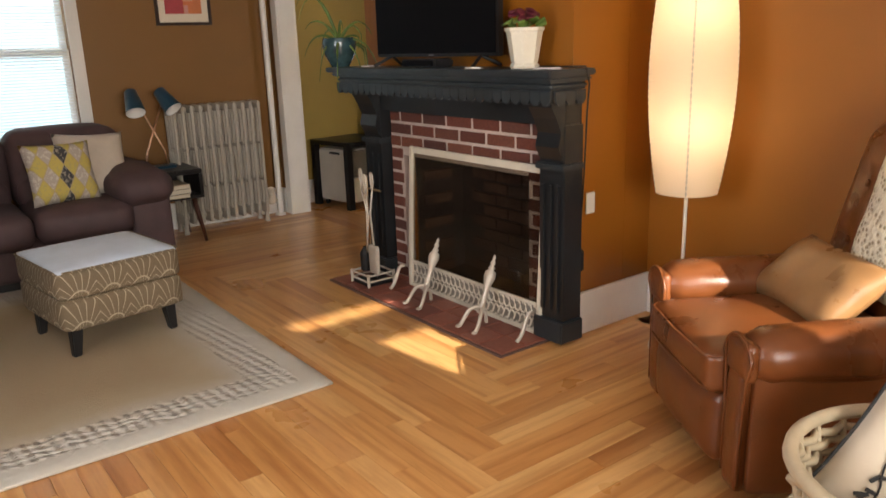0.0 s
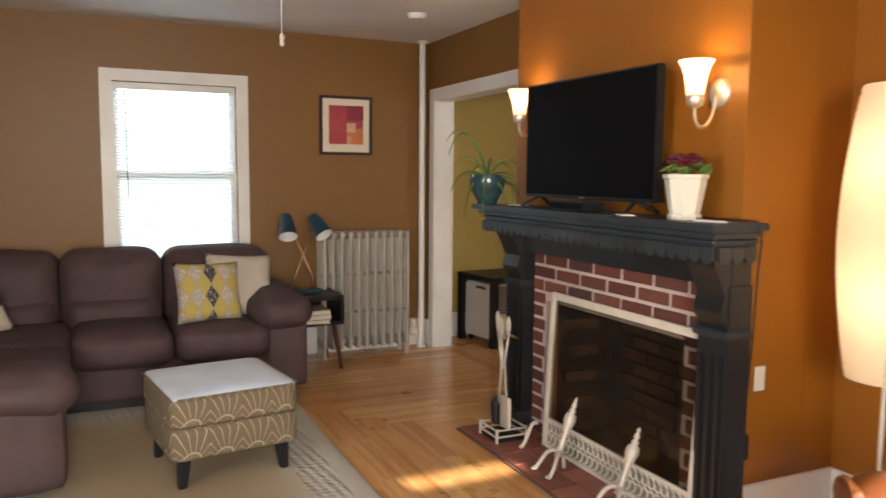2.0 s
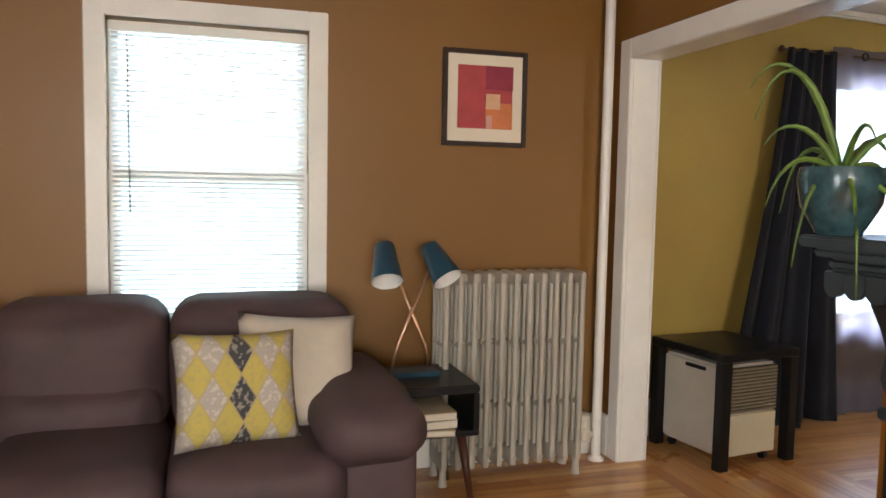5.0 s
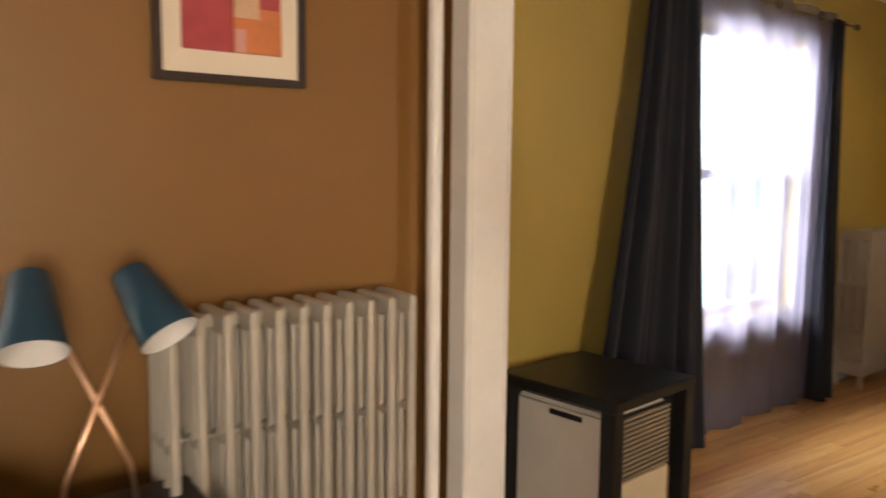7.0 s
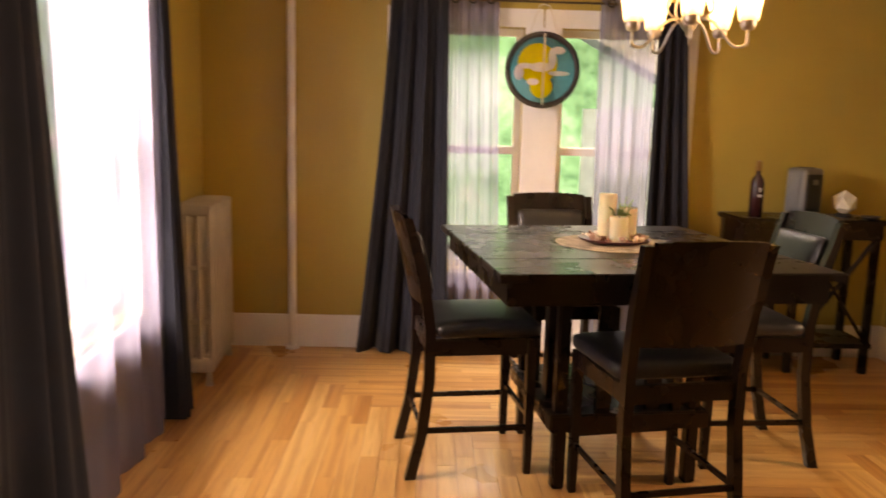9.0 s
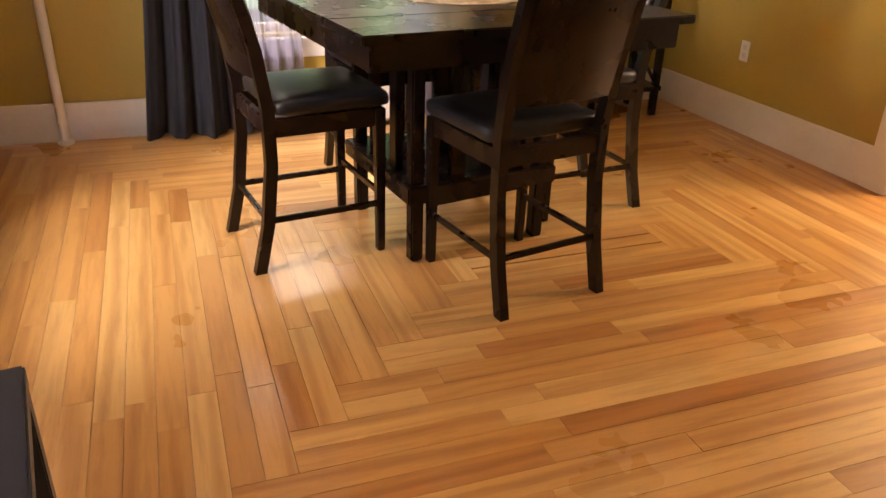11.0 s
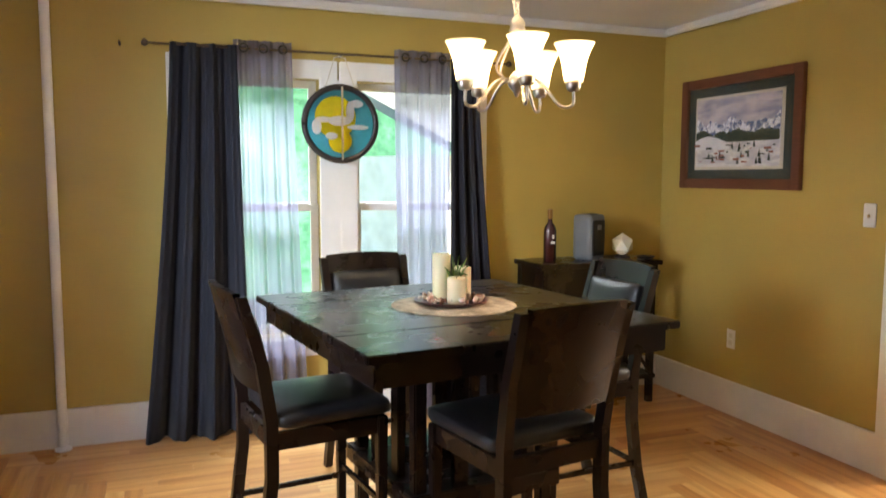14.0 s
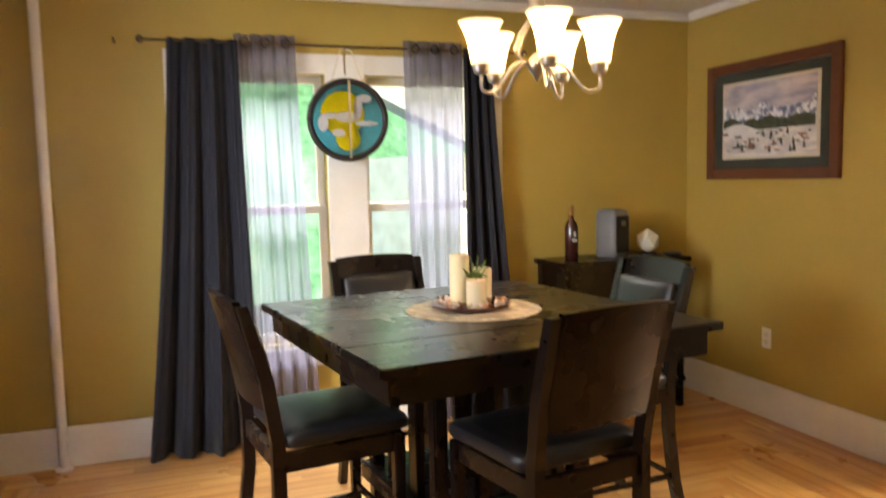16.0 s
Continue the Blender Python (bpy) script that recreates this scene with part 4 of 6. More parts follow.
for i in range(29):
    ob = new("scallop", sm)
    ob.parent = fp
    ob.matrix_basis = pose(3.022, 3.045 + i * 0.0595, MZ - 0.115, 90, 0, -90)
for sgn, yy in ((1, 3.017), (-1, 4.743)):
    for i in range(3):
        ob = new("scallop", sm)
        ob.parent = fp
        ob.matrix_basis = pose(3.06 + i * 0.0595, yy, MZ - 0.115, 90, 0, 0 if sgn > 0 else 180)
for y0, y1 in ((3.025, 3.205), (4.455, 4.66)):
    c = thing("column", (0, 0, 0), "", "")
    c.parent = fp
    bm = box(3.12, y0 + 0.015, 0.12, BX - 0.003, y1 - 0.015, 0.995, 0.004)
    part("shaft", bm, BLACKP, c)
    for k in range(3):
        yy = y0 + 0.045 + k * (y1 - y0 - 0.09) / 2
        part("flute", box(3.108, yy - 0.012, 0.16, 3.119, yy + 0.012, 0.74, 0.005), BLACKP, c)
    part("plinth", box(3.095, y0, 0.0195, BX - 0.003, y1, 0.12, 0.006), BLUEGREY, c)
    part("band", box(3.10, y0 + 0.005, 0.80, BX - 0.003, y1 - 0.005, 0.83, 0.005), BLUEGREY, c)
    prof = [(3.12, 0.84), (3.09, 0.90), (3.105, 0.96), (3.08, 1.02), (3.05, 1.07), (3.04, 1.13)]
    bm = bmesh.new()
    loops = []
    for y in (y0 + 0.02, y1 - 0.02):
        loops.append([bm.verts.new((x, y, z2)) for x, z2 in prof] + [bm.verts.new((3.13, y, 1.13)), bm.verts.new((3.13, y, 0.84))])
    for lp2 in loops:
        bm.faces.new(lp2)
    nn = len(loops[0])
    for k in range(nn):
        bm.faces.new((loops[0][k], loops[0][(k + 1) % nn], loops[1][(k + 1) % nn], loops[1][k]))
    part("bracket", bm, BLACKP, c, "scrolled bracket")
    for key in ("label", "category"):
        if key in c:
            del c[key]
part("mortar_bed", wall_x(None, 3.1815, BX - 0.004, 3.207, 4.453, 0.02, 0.984, [(3.32, 4.34, 0.02, 0.74)]), MORTAR, fp, "pale mortar")
fb = box(3.575, 3.345, 0.02, 3.595, 4.315, 0.755)
fb = box(3.245, 3.343, 0.02, 3.575, 3.355, 0.755, 0, fb)
fb = box(3.245, 4.305, 0.02, 3.575, 4.317, 0.755, 0, fb)
fb = box(3.245, 3.355, 0.74, 3.575, 4.305, 0.755, 0, fb)
fb = box(3.245, 3.356, -0.004, 3.574, 4.304, 0.03, 0, fb)
part("firebox", fb, SOOT, fp, "sooty firebox")
fbm = mesh_from("firebrick", box(-0.002, 0, 0, 0.012, 0.2, 0.056, 0.003, None, 1))
fbm.materials.append(plain("sooty_firebrick", (0.12, 0.07, 0.05), 0.9, var=0.45, coarse=9, fine=120, bump=0.4))
for r in range(10):
    for k in range(5):
        y = 3.36 + k * 0.213 - (0.1 if r % 2 else 0.0)
        if y < 3.357 or y > 4.1:
            continue
        ob = new("firebrick", fbm)
        ob.parent = fp
        ob.matrix_basis = pose(3.564, y, 0.03 + r * 0.069)
    if r % 2 == 0:
        for y, turn in ((4.294, -90), (3.366, 90)):
            ob = new("firebrick", fbm)
            ob.parent = fp
            ob.matrix_basis = pose(3.28 if turn < 0 else 3.48, y, 0.03 + r * 0.069, 0, 0, turn)
bricks = {}
pitch = 0.0695
for r in range(14):
    z0 = 0.025 + r * pitch
    z1 = min(z0 + 0.054, 0.983)
    y = 3.207 - (0.105 if r % 2 else 0.0)
    while y < 4.45:
        a, c2 = max(y, 3.209), min(y + 0.192, 4.451)
        y += 0.21
        pieces = [(a, c2)] if z0 > 0.755 else [(a, min(c2, 3.318)), (max(a, 4.342), c2)]
        for p0, p1 in pieces:
            if p1 - p0 < 0.02:
                continue
            key = (round(p1 - p0, 2), round(z1 - z0, 2))
            if key not in bricks:
                bricks[key] = mesh_from("brick", box(-0.008, 0, 0, 0.02, p1 - p0, z1 - z0, 0.003, None, 1))
                bricks[key].materials.append(BRICK)
            ob = new("brick", bricks[key])
            ob.parent = fp
            ob.matrix_basis = pose(3.184 + random.uniform(-0.002, 0.002), p0, z0, 0, 0, random.uniform(-0.5, 0.5))

# hearth
hearth = tagged(part("hearth", box(2.83, 3.13, -0.011, BX - 0.003, 4.66, 0.008), plain("hearth_grout", (0.12, 0.07, 0.055), 0.9), None), "tiled terracotta hearth with dark grout", "hearth", "", "structure")
tm = mesh_from("tile", box(0.002, 0.002, 0, 0.148, 0.148, 0.011, 0.003, None, 1))
tm.materials.append(TILE)
for i in range(3):
    for j in range(10):
        ob = new("tile", tm)
        ob.parent = hearth
        ob.matrix_basis = pose(2.842 + i * 0.151, 3.138 + j * 0.151, 0.007)

# screen
fs = thing("fire_screen", (3.20, 3.925, 0.019), "cream framed fireplace screen with pierced bottom panel", "fire screen", "", 0)
fs.matrix_basis = pose(3.115, 3.70, 0.019, 0, 3, 0)
for bx2 in (box(-0.012, -0.53, 0.0, 0.012, -0.50, 0.785, 0.004), box(-0.012, 0.50, 0.0, 0.012, 0.53, 0.785, 0.004), box(-0.012, -0.50, 0.75, 0.012, 0.50, 0.785, 0.004), box(-0.012, -0.50, 0.0, 0.012, 0.50, 0.018, 0.003), box(-0.012, -0.50, 0.135, 0.012, 0.50, 0.15, 0.003)):
    part("frame_bar", bx2, CREAM, fs)
part("screen_glass", box(-0.002, -0.50, 0.15, 0.002, 0.50, 0.75), glass("smoked_screen", (0.66, 0.62, 0.56), 0.14), fs, "dark see-through screen").visible_shadow = False
fil = None
rr = random.Random(4)
for i in range(26):
    y = -0.48 + i * 0.0385
    for z3, s3 in ((0.048, 1), (0.105, -1)):
        pts = [(0, y + 0.019 * math.cos(a), z3 + s3 * 0.024 * math.sin(a)) for a in [k * math.pi / 5 for k in range(9)]]
        fil = tube(pts, 0.0045, 5, fil)
tagged(part("pierced_panel", fil, CREAM, fs, "pierced scrollwork panel"), kind="stuff")
part("panel_backing", box(0.004, -0.50, 0.018, 0.007, 0.50, 0.135), plain("dull_cream_metal", (0.26, 0.24, 0.2), 0.5, 0.2, var=0.3), fs, "dull backing plate")


def andiron(x, y, turn):
    th = thing("andiron", (x, y, 0.019), "worn cream iron andiron with a turned shaft", "andiron", "pair of andirons", turn)
    b = lathe([(0.012, 0.09), (0.024, 0.11), (0.014, 0.14), (0.022, 0.17), (0.015, 0.20), (0.02, 0.26), (0.034, 0.33), (0.03, 0.37), (0.014, 0.385), (0.022, 0.40), (0.010, 0.415), (0.016, 0.44), (0.007, 0.46), (0.010, 0.48), (0.0, 0.50)], 16)
    sh2 = part("shaft", b, IRONCREAM, th, "", True)
    sh2.matrix_basis = pose(0, 0, 0.03, 0, 20, 0) @ Matrix.Diagonal((0.85, 0.85, 0.66, 1))
    for s in (-1, 1):
        part("leg", tube(bezier((0.03, 0, 0.09), (-0.02, s * 0.05, 0.12), (-0.03, s * 0.055, 0.04), (-0.07, s * 0.06, 0.006), 8), 0.010, 7), IRONCREAM, th, "curled front leg", True)
        part("toe", lathe([(0, 0), (0.014, 0.004), (0.014, 0.012), (0, 0.016)], 10, (-0.075, s * 0.061, 0)), IRONCREAM, th)
    part("log_bar", tube([(0, 0, 0.08), (0.045, 0, 0.07), (0.05, 0, 0.012)], 0.010, 7), IRONCREAM, th)
    return th


andiron(2.97, 3.90, 0)
andiron(2.97, 3.45, 0)
for y in (4.22, 3.18):
    foot = thing("fireplace_rail_foot", (3.06, y, 0.019), "curled cream iron foot of the hearth rail", "foot", "curled feet at the screen")
    part("scroll", tube(bezier((0.01, 0, 0.12), (-0.04, 0, 0.15), (-0.03, 0, 0.03), (-0.09, 0, 0.006), 9), 0.010, 7), IRONCREAM, foot, "", True)

# fire tools
ft = thing("fireplace_tools", (2.98, 4.42, 0.018), "cream fireplace tool set on a small stand", "fire tools")
for z3 in (0.03, 0.065):
    for s in (-1, 1):
        part("rail", tube([(-0.08, s * 0.09, z3), (0.09, s * 0.09, z3)], 0.006, 6), IRONCREAM, ft)
        part("rail", tube([(-0.08 if s < 0 else 0.09, -0.09, z3), (-0.08 if s < 0 else 0.09, 0.09, z3)], 0.006, 6), IRONCREAM, ft)
part("base_tray", box(-0.08, -0.09, 0.002, 0.09, 0.09, 0.016, 0.003), BLACKM, ft)
for sx in (-0.08, 0.09):
    for sy in (-0.09, 0.09):
        part("foot", lathe([(0.009, 0.0), (0.009, 0.075)], 8, (sx, sy, 0)), IRONCREAM, ft)
part("post", tube([(0.03, 0, 0.01), (0.03, 0, 0.56)], 0.008, 8), BLACKM, ft)
part("crossbar", tube([(0.03, -0.09, 0.54), (0.03, 0.09, 0.54)], 0.006, 6), BRASS, ft)
for k, (dy, top) in enumerate(((-0.05, 0.66), (0.02, 0.64), (0.06, 0.67))):
    bend = (0.0, -0.03, 0.02)[k]
    b = tube([(0.0, dy - bend, 0.12), (0.0, dy * 0.3, 0.40), (0.0, dy, top - 0.12)], 0.006, 8)
    b = tube(bezier((0.0, dy, top - 0.12), (0.0, dy - 0.04, top), (0.0, dy + 0.05, top + 0.03), (0.0, dy, top - 0.12), 12), 0.006, 6, b)
    part("tool_handle", b, IRONCREAM, ft, "", True)
part("shovel", soft(-0.02, -0.10, 0.06, 0.0, 0.0, 0.23, 0.02, (0.005, 0, 0), 6), IRONCREAM, ft, "cream fire shovel", True)
part("brush", lathe([(0.03, 0.06), (0.034, 0.16), (0.012, 0.2)], 12, (0.0, 0.06, 0)), BLACKM, ft, "black hearth brush")

# television
tv = thing("television", (3.13, 3.955, MZ + 0.001), "black flat-screen television, switched off, on the mantel", "television", "", 1.5)
part("bezel", box(-0.012, -0.485, 0.05, 0.03, 0.485, 0.61, 0.006), BLACKM, tv)
part("screen", box(-0.0145, -0.475, 0.066, -0.0125, 0.475, 0.60), SCREEN, tv, "glossy black screen")
part("rear_housing", soft(0.03, -0.3, 0.1, 0.07, 0.3, 0.45, 0.02, n=3), BLACKM, tv)
flat_logo = part("maker_mark", box(-0.016, -0.02, 0.055, -0.0125, 0.02, 0.061), GREYPL, tv)
for s in (-1, 1):
    part("foot", tube([(-0.09, s * 0.40, 0.006), (0.0, s * 0.36, 0.055), (0.09, s * 0.40, 0.006)], 0.009, 6), BLACKM, tv)
sb = thing("media_box", (3.08, 3.93, MZ + 0.001), "small black media box under the television", "media box")
part("body", box(-0.07, -0.14, 0.003, 0.05, 0.14, 0.042, 0.008), BLACKM, sb)
part("front_panel", box(-0.0725, -0.13, 0.01, -0.0705, 0.13, 0.036), SCREEN, sb)

# plants
pot = thing("potted_spider_plant", (3.04, 4.735, MZ + 0.001), "trailing green plant in a teal glazed pot", "plant")
part("pot", lathe([(0.05, 0.0), (0.055, 0.01), (0.088, 0.07), (0.098, 0.13), (0.092, 0.16), (0.084, 0.16), (0.08, 0.14), (0.0, 0.135)], 28), GLAZE, pot, "teal glazed pot", True, 50)
rr = random.Random(11)
for i in range(17):
    a = rr.uniform(0, 6.28)
    L = rr.uniform(0.15, 0.29)
    rise = rr.uniform(-0.08, 0.08) if i > 1 else 0.24
    pts = bezier((0, 0, 0.13), (math.cos(a) * L * 0.35, math.sin(a) * L * 0.35, 0.2 + rise), (math.cos(a) * L * 0.8, math.sin(a) * L * 0.8, 0.2 + rise), (math.cos(a) * L, math.sin(a) * L, rr.uniform(-0.08, 0.14) + rise * 0.9), 9)
    pts = [Vector((max(-0.42, min(0.15, p.x)), p.y, p.z)) for p in pts]
    part("leaf", tube(pts, 0.0105, 5, None, 0.0015), LEAF, pot, "", True)
wp = thing("potted_violet", (3.09, 3.25, MZ + 0.001), "dark red flowering plant in a white octagonal pot", "plant")
part("pot", lathe([(0.06, 0.0), (0.064, 0.012), (0.054, 0.024), (0.058, 0.032), (0.078, 0.15), (0.084, 0.155), (0.084, 0.168), (0.074, 0.168), (0.070, 0.15), (0.0, 0.148)], 8), CERAMIC, wp, "white octagonal ceramic pot")
for i in range(26):
    a, q = rr.uniform(0, 6.28), rr.uniform(0.02, 0.10)
    ob = part("leaf" if i < 14 else "blossom", soft(-0.024, -0.017, -0.004, 0.024, 0.017, 0.004, 0.004, n=2), LEAF if i < 14 else DARKRED, wp, "", True)
    ob.matrix_basis = pose(math.cos(a) * min(q, 0.08 if i < 14 else 0.045), math.sin(a) * min(q, 0.08 if i < 14 else 0.045), 0.175 + rr.uniform(0, 0.03) + (0.03 if i >= 14 else 0), rr.uniform(-40, 40), rr.uniform(-40, 40), math.degrees(a))
for px, py, turn, wd in ((3.10, 4.50, 14, 0.10), (3.03, 3.52, -20, 0.08), (3.06, 3.08, 8, 0.11)):
    slip = thing("paper_slip", (px, py, MZ + 0.001), "small white folded paper lying on the mantel", "paper", "papers on the mantel", turn)
    part("lower_fold", box(-0.03, -wd / 2, 0.0, 0.03, wd / 2, 0.002, 0.0006), SHADEIN, slip)
    part("upper_fold", box(-0.03, -wd / 2 + 0.006, 0.0025, 0.022, wd / 2, 0.006, 0.0006), SHADEIN, slip)
cord = thing("power_cord", (0, 0, 0), "black power cord hanging from the mantel end", "cord")
part("cable", tube([(3.2, 3.45, MZ + 0.006), (3.16, 3.1, MZ + 0.006), (3.17, 2.975, MZ + 0.008), (3.18, 2.962, MZ - 0.06), (3.2, 2.99, 1.05), (3.2, 3.0, 0.8), (3.27, 3.085, 0.45)], 0.004, 6), BLACKM, cord, "", True)
part("plug", box(3.25, 3.07, 0.32, 3.29, 3.109, 0.42, 0.006), BLACKM, cord)
outl = thing("wall_outlet", (3.36, BY0, 0.62), "white wall outlet on the chimney side", "outlet")
part("cover_plate", box(-0.03, -0.006, -0.05, 0.03, 0, 0.05, 0.003), PLASTIC, outl)

# sconces
SHADEG = lit_glass("lit_frosted_glass", (1.0, 0.78, 0.48), 0.55)
SHADEG2 = lit_glass("lit_frosted_glass_dim", (1.0, 0.76, 0.46), 0.25)


def bell(r=0.062, h=0.13):
    prof = [(0.032, 0.0), (0.036, 0.02), (0.040, 0.05), (0.046, 0.08), (0.055, 0.105), (0.07, h)]
    prof = [(q * r / 0.066, z4 * h / 0.13) for q, z4 in prof]
    inner = [(q - 0.003, z4) for q, z4 in reversed(prof)]
    return lathe(prof + inner, 24)


SCONCE = plain("pale_brushed_nickel", (0.78, 0.70, 0.58), 0.38, 0.85)


def sconce(y, z0):
    metal = SCONCE
    th = thing("wall_sconce", (BX, y, z0), "lit wall sconce with a frosted bell shade and pale metal arm", "sconce", "pair of wall sconces")
    part("back_plate", lathe([(0.0, 0.022), (0.03, 0.02), (0.055, 0.008), (0.058, 0.0)], 24), metal, th, "pale metal back plate", True).matrix_basis = pose(0, 0, 0, 0, -90, 0)
    part("arm", tube(bezier((-0.02, 0, -0.01), (-0.03, 0, -0.16), (-0.13, 0, -0.16), (-0.12, 0, -0.055), 12), 0.006, 8), metal, th, "", True)
    part("cup", lathe([(0.012, -0.06), (0.03, -0.05), (0.034, -0.02), (0.03, -0.01)], 18, (-0.12, 0, 0)), metal, th, "", True)
    s = part("shade", bell(), SHADEG, th, "glowing frosted glass bell shade", True, 60)
    s.location = (-0.12, 0, -0.015)
    bulb("sconce_bulb", BX - 0.12, y, z0 + 0.085, 3.2, 0.022)


sconce(4.54, 1.715)
sconce(3.25, 1.70)

# floor lamp
fl = thing("floor_lamp", (3.50, 2.70, 0), "tall lit white paper floor lamp with ribbed shade", "lamp")
PAPERG = Nodes("lit_rice_paper")
pv = PAPERG.coords("Object")
PAPERG.set((0.85, 0.74, 0.58), 0.8, 0, **{"Emission Color": (1.0, 0.72, 0.46), "Emission Strength": 0.042, "Transmission Weight": 0.0})
PAPERG.bump(PAPERG.noise(120, 4, pv), 0.2, 0.003)
tl = PAPERG.add("ShaderNodeBsdfTranslucent")
tl.inputs[0].default_value = (0.95, 0.84, 0.66, 1)
mx = PAPERG.add("ShaderNodeMixShader")
mx.inputs[0].default_value = 0.6
PAPERG.link(PAPERG.b.outputs[0], mx.inputs[1])
PAPERG.link(tl.outputs[0], mx.inputs[2])
PAPERG.link(mx.outputs[0], PAPERG.out.inputs[0])
prof = []
for i in range(76):
    f = i / 75
    prof.append((0.105 + 0.066 * math.sin(math.pi * (0.08 + 0.86 * f)) ** 0.9 + 0.0024 * (-1) ** i, 0.705 + f * 0.99))
sh = lathe(prof, 36)
for f in list(sh.faces):
    if len(f.verts) > 8:
        sh.faces.remove(f)
part("shade", sh, PAPERG.m, fl, "ribbed white paper shade", True)
part("pole", tube([(0, 0, 0.02), (0, 0, 1.66)], 0.008, 10), CREAM, fl)
part("base", lathe([(0.13, 0), (0.13, 0.012), (0.02, 0.02), (0.008, 0.03)], 28), CREAM, fl, "", True, 40)
for a in range(4):
    part("rib", tube([(math.cos(a * math.pi / 2 + 0.6) * (r0 - 0.004), math.sin(a * math.pi / 2 + 0.6) * (r0 - 0.004), z5) for r0, z5 in prof[::6]], 0.004, 5), CREAM, fl)
for z5 in (0.98, 1.42):
    part("light_bulb", lathe([(0.0, -0.035), (0.025, -0.022), (0.032, 0.0), (0.025, 0.022), (0.012, 0.05), (0, 0.05)], 14, (0.04, 0, z5)), glow("lit_bulb", (1.0, 0.75, 0.42), 14), fl, "glowing bulb", True)
    bulb("floor_lamp_bulb", 3.46, 2.67, z5 + 0.02, 0.75, 0.035, (1.0, 0.74, 0.47))

# armchair
ac = thing("armchair", (3.16, 1.93, 0), "tan tufted leather recliner armchair with rolled arms", "armchair", "", 57)
# local: front towards +y
part("base", soft(-0.25, -0.40, 0.05, 0.25, 0.36, 0.33, 0.04, n=6), TAN, ac, "", True)
b = soft(-0.25, 0.30, 0.075, 0.25, 0.45, 0.325, 0.045, (0, 0.03, 0), 10, None, 0.005, 3)
part("front_panel", b, TAN, ac, "padded footrest panel", True)
b = soft(-0.25, -0.25, 0.31, 0.25, 0.475, 0.45, 0.032, (0, 0.012, 0.028), 12, None, 0.006, 6)
part("seat_cushion", b, TAN, ac, "", True)
for z8 in (0.335, 0.435):
    part("piping", tube([(-0.235, 0.30, z8), (-0.238, 0.455, z8), (-0.215, 0.478, z8), (0.0, 0.488, z8), (0.215, 0.478, z8), (0.238, 0.455, z8), (0.235, 0.30, z8)], 0.0055, 6), TAN, ac, "", True)
for s in (-1, 1):
    b = soft(s * 0.26, -0.38, 0.05, s * 0.385, 0.40, 0.47, 0.03, n=7)
    b = soft(s * 0.245, -0.38, 0.40, s * 0.42, 0.415, 0.55, 0.072, (0.008, 0.0, 0.01), 10, b, 0.006, s + 3)
    part("armrest", b, TAN, ac, "", True)
    b = soft(s * 0.275, 0.395, 0.06, s * 0.365, 0.43, 0.44, 0.014, (0, 0.006, 0), 7)
    b = soft(s * 0.262, 0.395, 0.415, s * 0.40, 0.432, 0.53, 0.05, (0, 0.006, 0), 8, b)
    part("arm_front", b, TAN, ac, "padded arm front", True)
    pts = [(s * 0.27, 0.425, 0.09), (s * 0.268, 0.425, 0.30), (s * 0.258, 0.425, 0.42)] + [(s * 0.331 - s * 0.078 * math.cos(a), 0.427, 0.47 + 0.066 * math.sin(a)) for a in [math.pi * k / 12 for k in range(13)]] + [(s * 0.385, 0.425, 0.42), (s * 0.372, 0.425, 0.30), (s * 0.37, 0.425, 0.09)]
    part("piping", tube(pts, 0.006, 6), TAN, ac, "", True)
b = soft(-0.33, -0.12, 0.0, 0.33, 0.10, 0.68, 0.09, (0, 0.04, 0.04), 14)
for v in b.verts:
    for tx in (-0.2, 0.0, 0.2):
        for tz in (0.25, 0.45):
            d2 = (v.co.x - tx) ** 2 + (v.co.z - tz) ** 2
            if v.co.y > 0:
                v.co.y -= 0.045 * math.exp(-d2 / 0.0022)
bk = part("backrest", b, TAN, ac, "tufted back", True)
bk.matrix_basis = pose(0, -0.22, 0.38, 15, 0, 0)
for tx in (-0.2, 0.0, 0.2):
    for tz in (0.25, 0.45):
        part("button", lathe([(0, 0.0), (0.013, 0.002), (0.011, 0.008), (0, 0.011)], 12), TAN, bk).matrix_basis = pose(tx, 0.095, tz, -90, 0, 0)
crochet = Nodes("crochet_throw")
vo = crochet.add("ShaderNodeTexVoronoi")
vo.inputs["Scale"].default_value = 55
crochet.link(crochet.coords("Object"), vo.inputs["Vector"])
crochet.set(crochet.ramp(vo.outputs[0], [(0.2, (0.30, 0.24, 0.15)), (0.45, (0.68, 0.62, 0.48))]), 0.9, 0)
crochet.bump(vo.outputs[0], 0.8, 0.01)
thr = tagged(part("crochet_throw", soft(-0.20, -0.14, 0.12, 0.10, 0.165, 0.755, 0.08, (0, 0.03, 0.03), 10, None, 0.01, 8), crochet.m, None, "", True), "open cream crochet throw over the tan armchair's back", "throw")
thr.matrix_basis = ac.matrix_basis @ bk.matrix_basis
ob = pillow((0, 0, 0), 0.50, 0.29, 0.13, 0, 0, GOLDLEATHER, "bronze leather lumbar pillow on the armchair", "", 21.0)
ob.matrix_basis = ac.matrix_basis @ pose(0.05, 0.10, 0.455, 50, 0, 0)

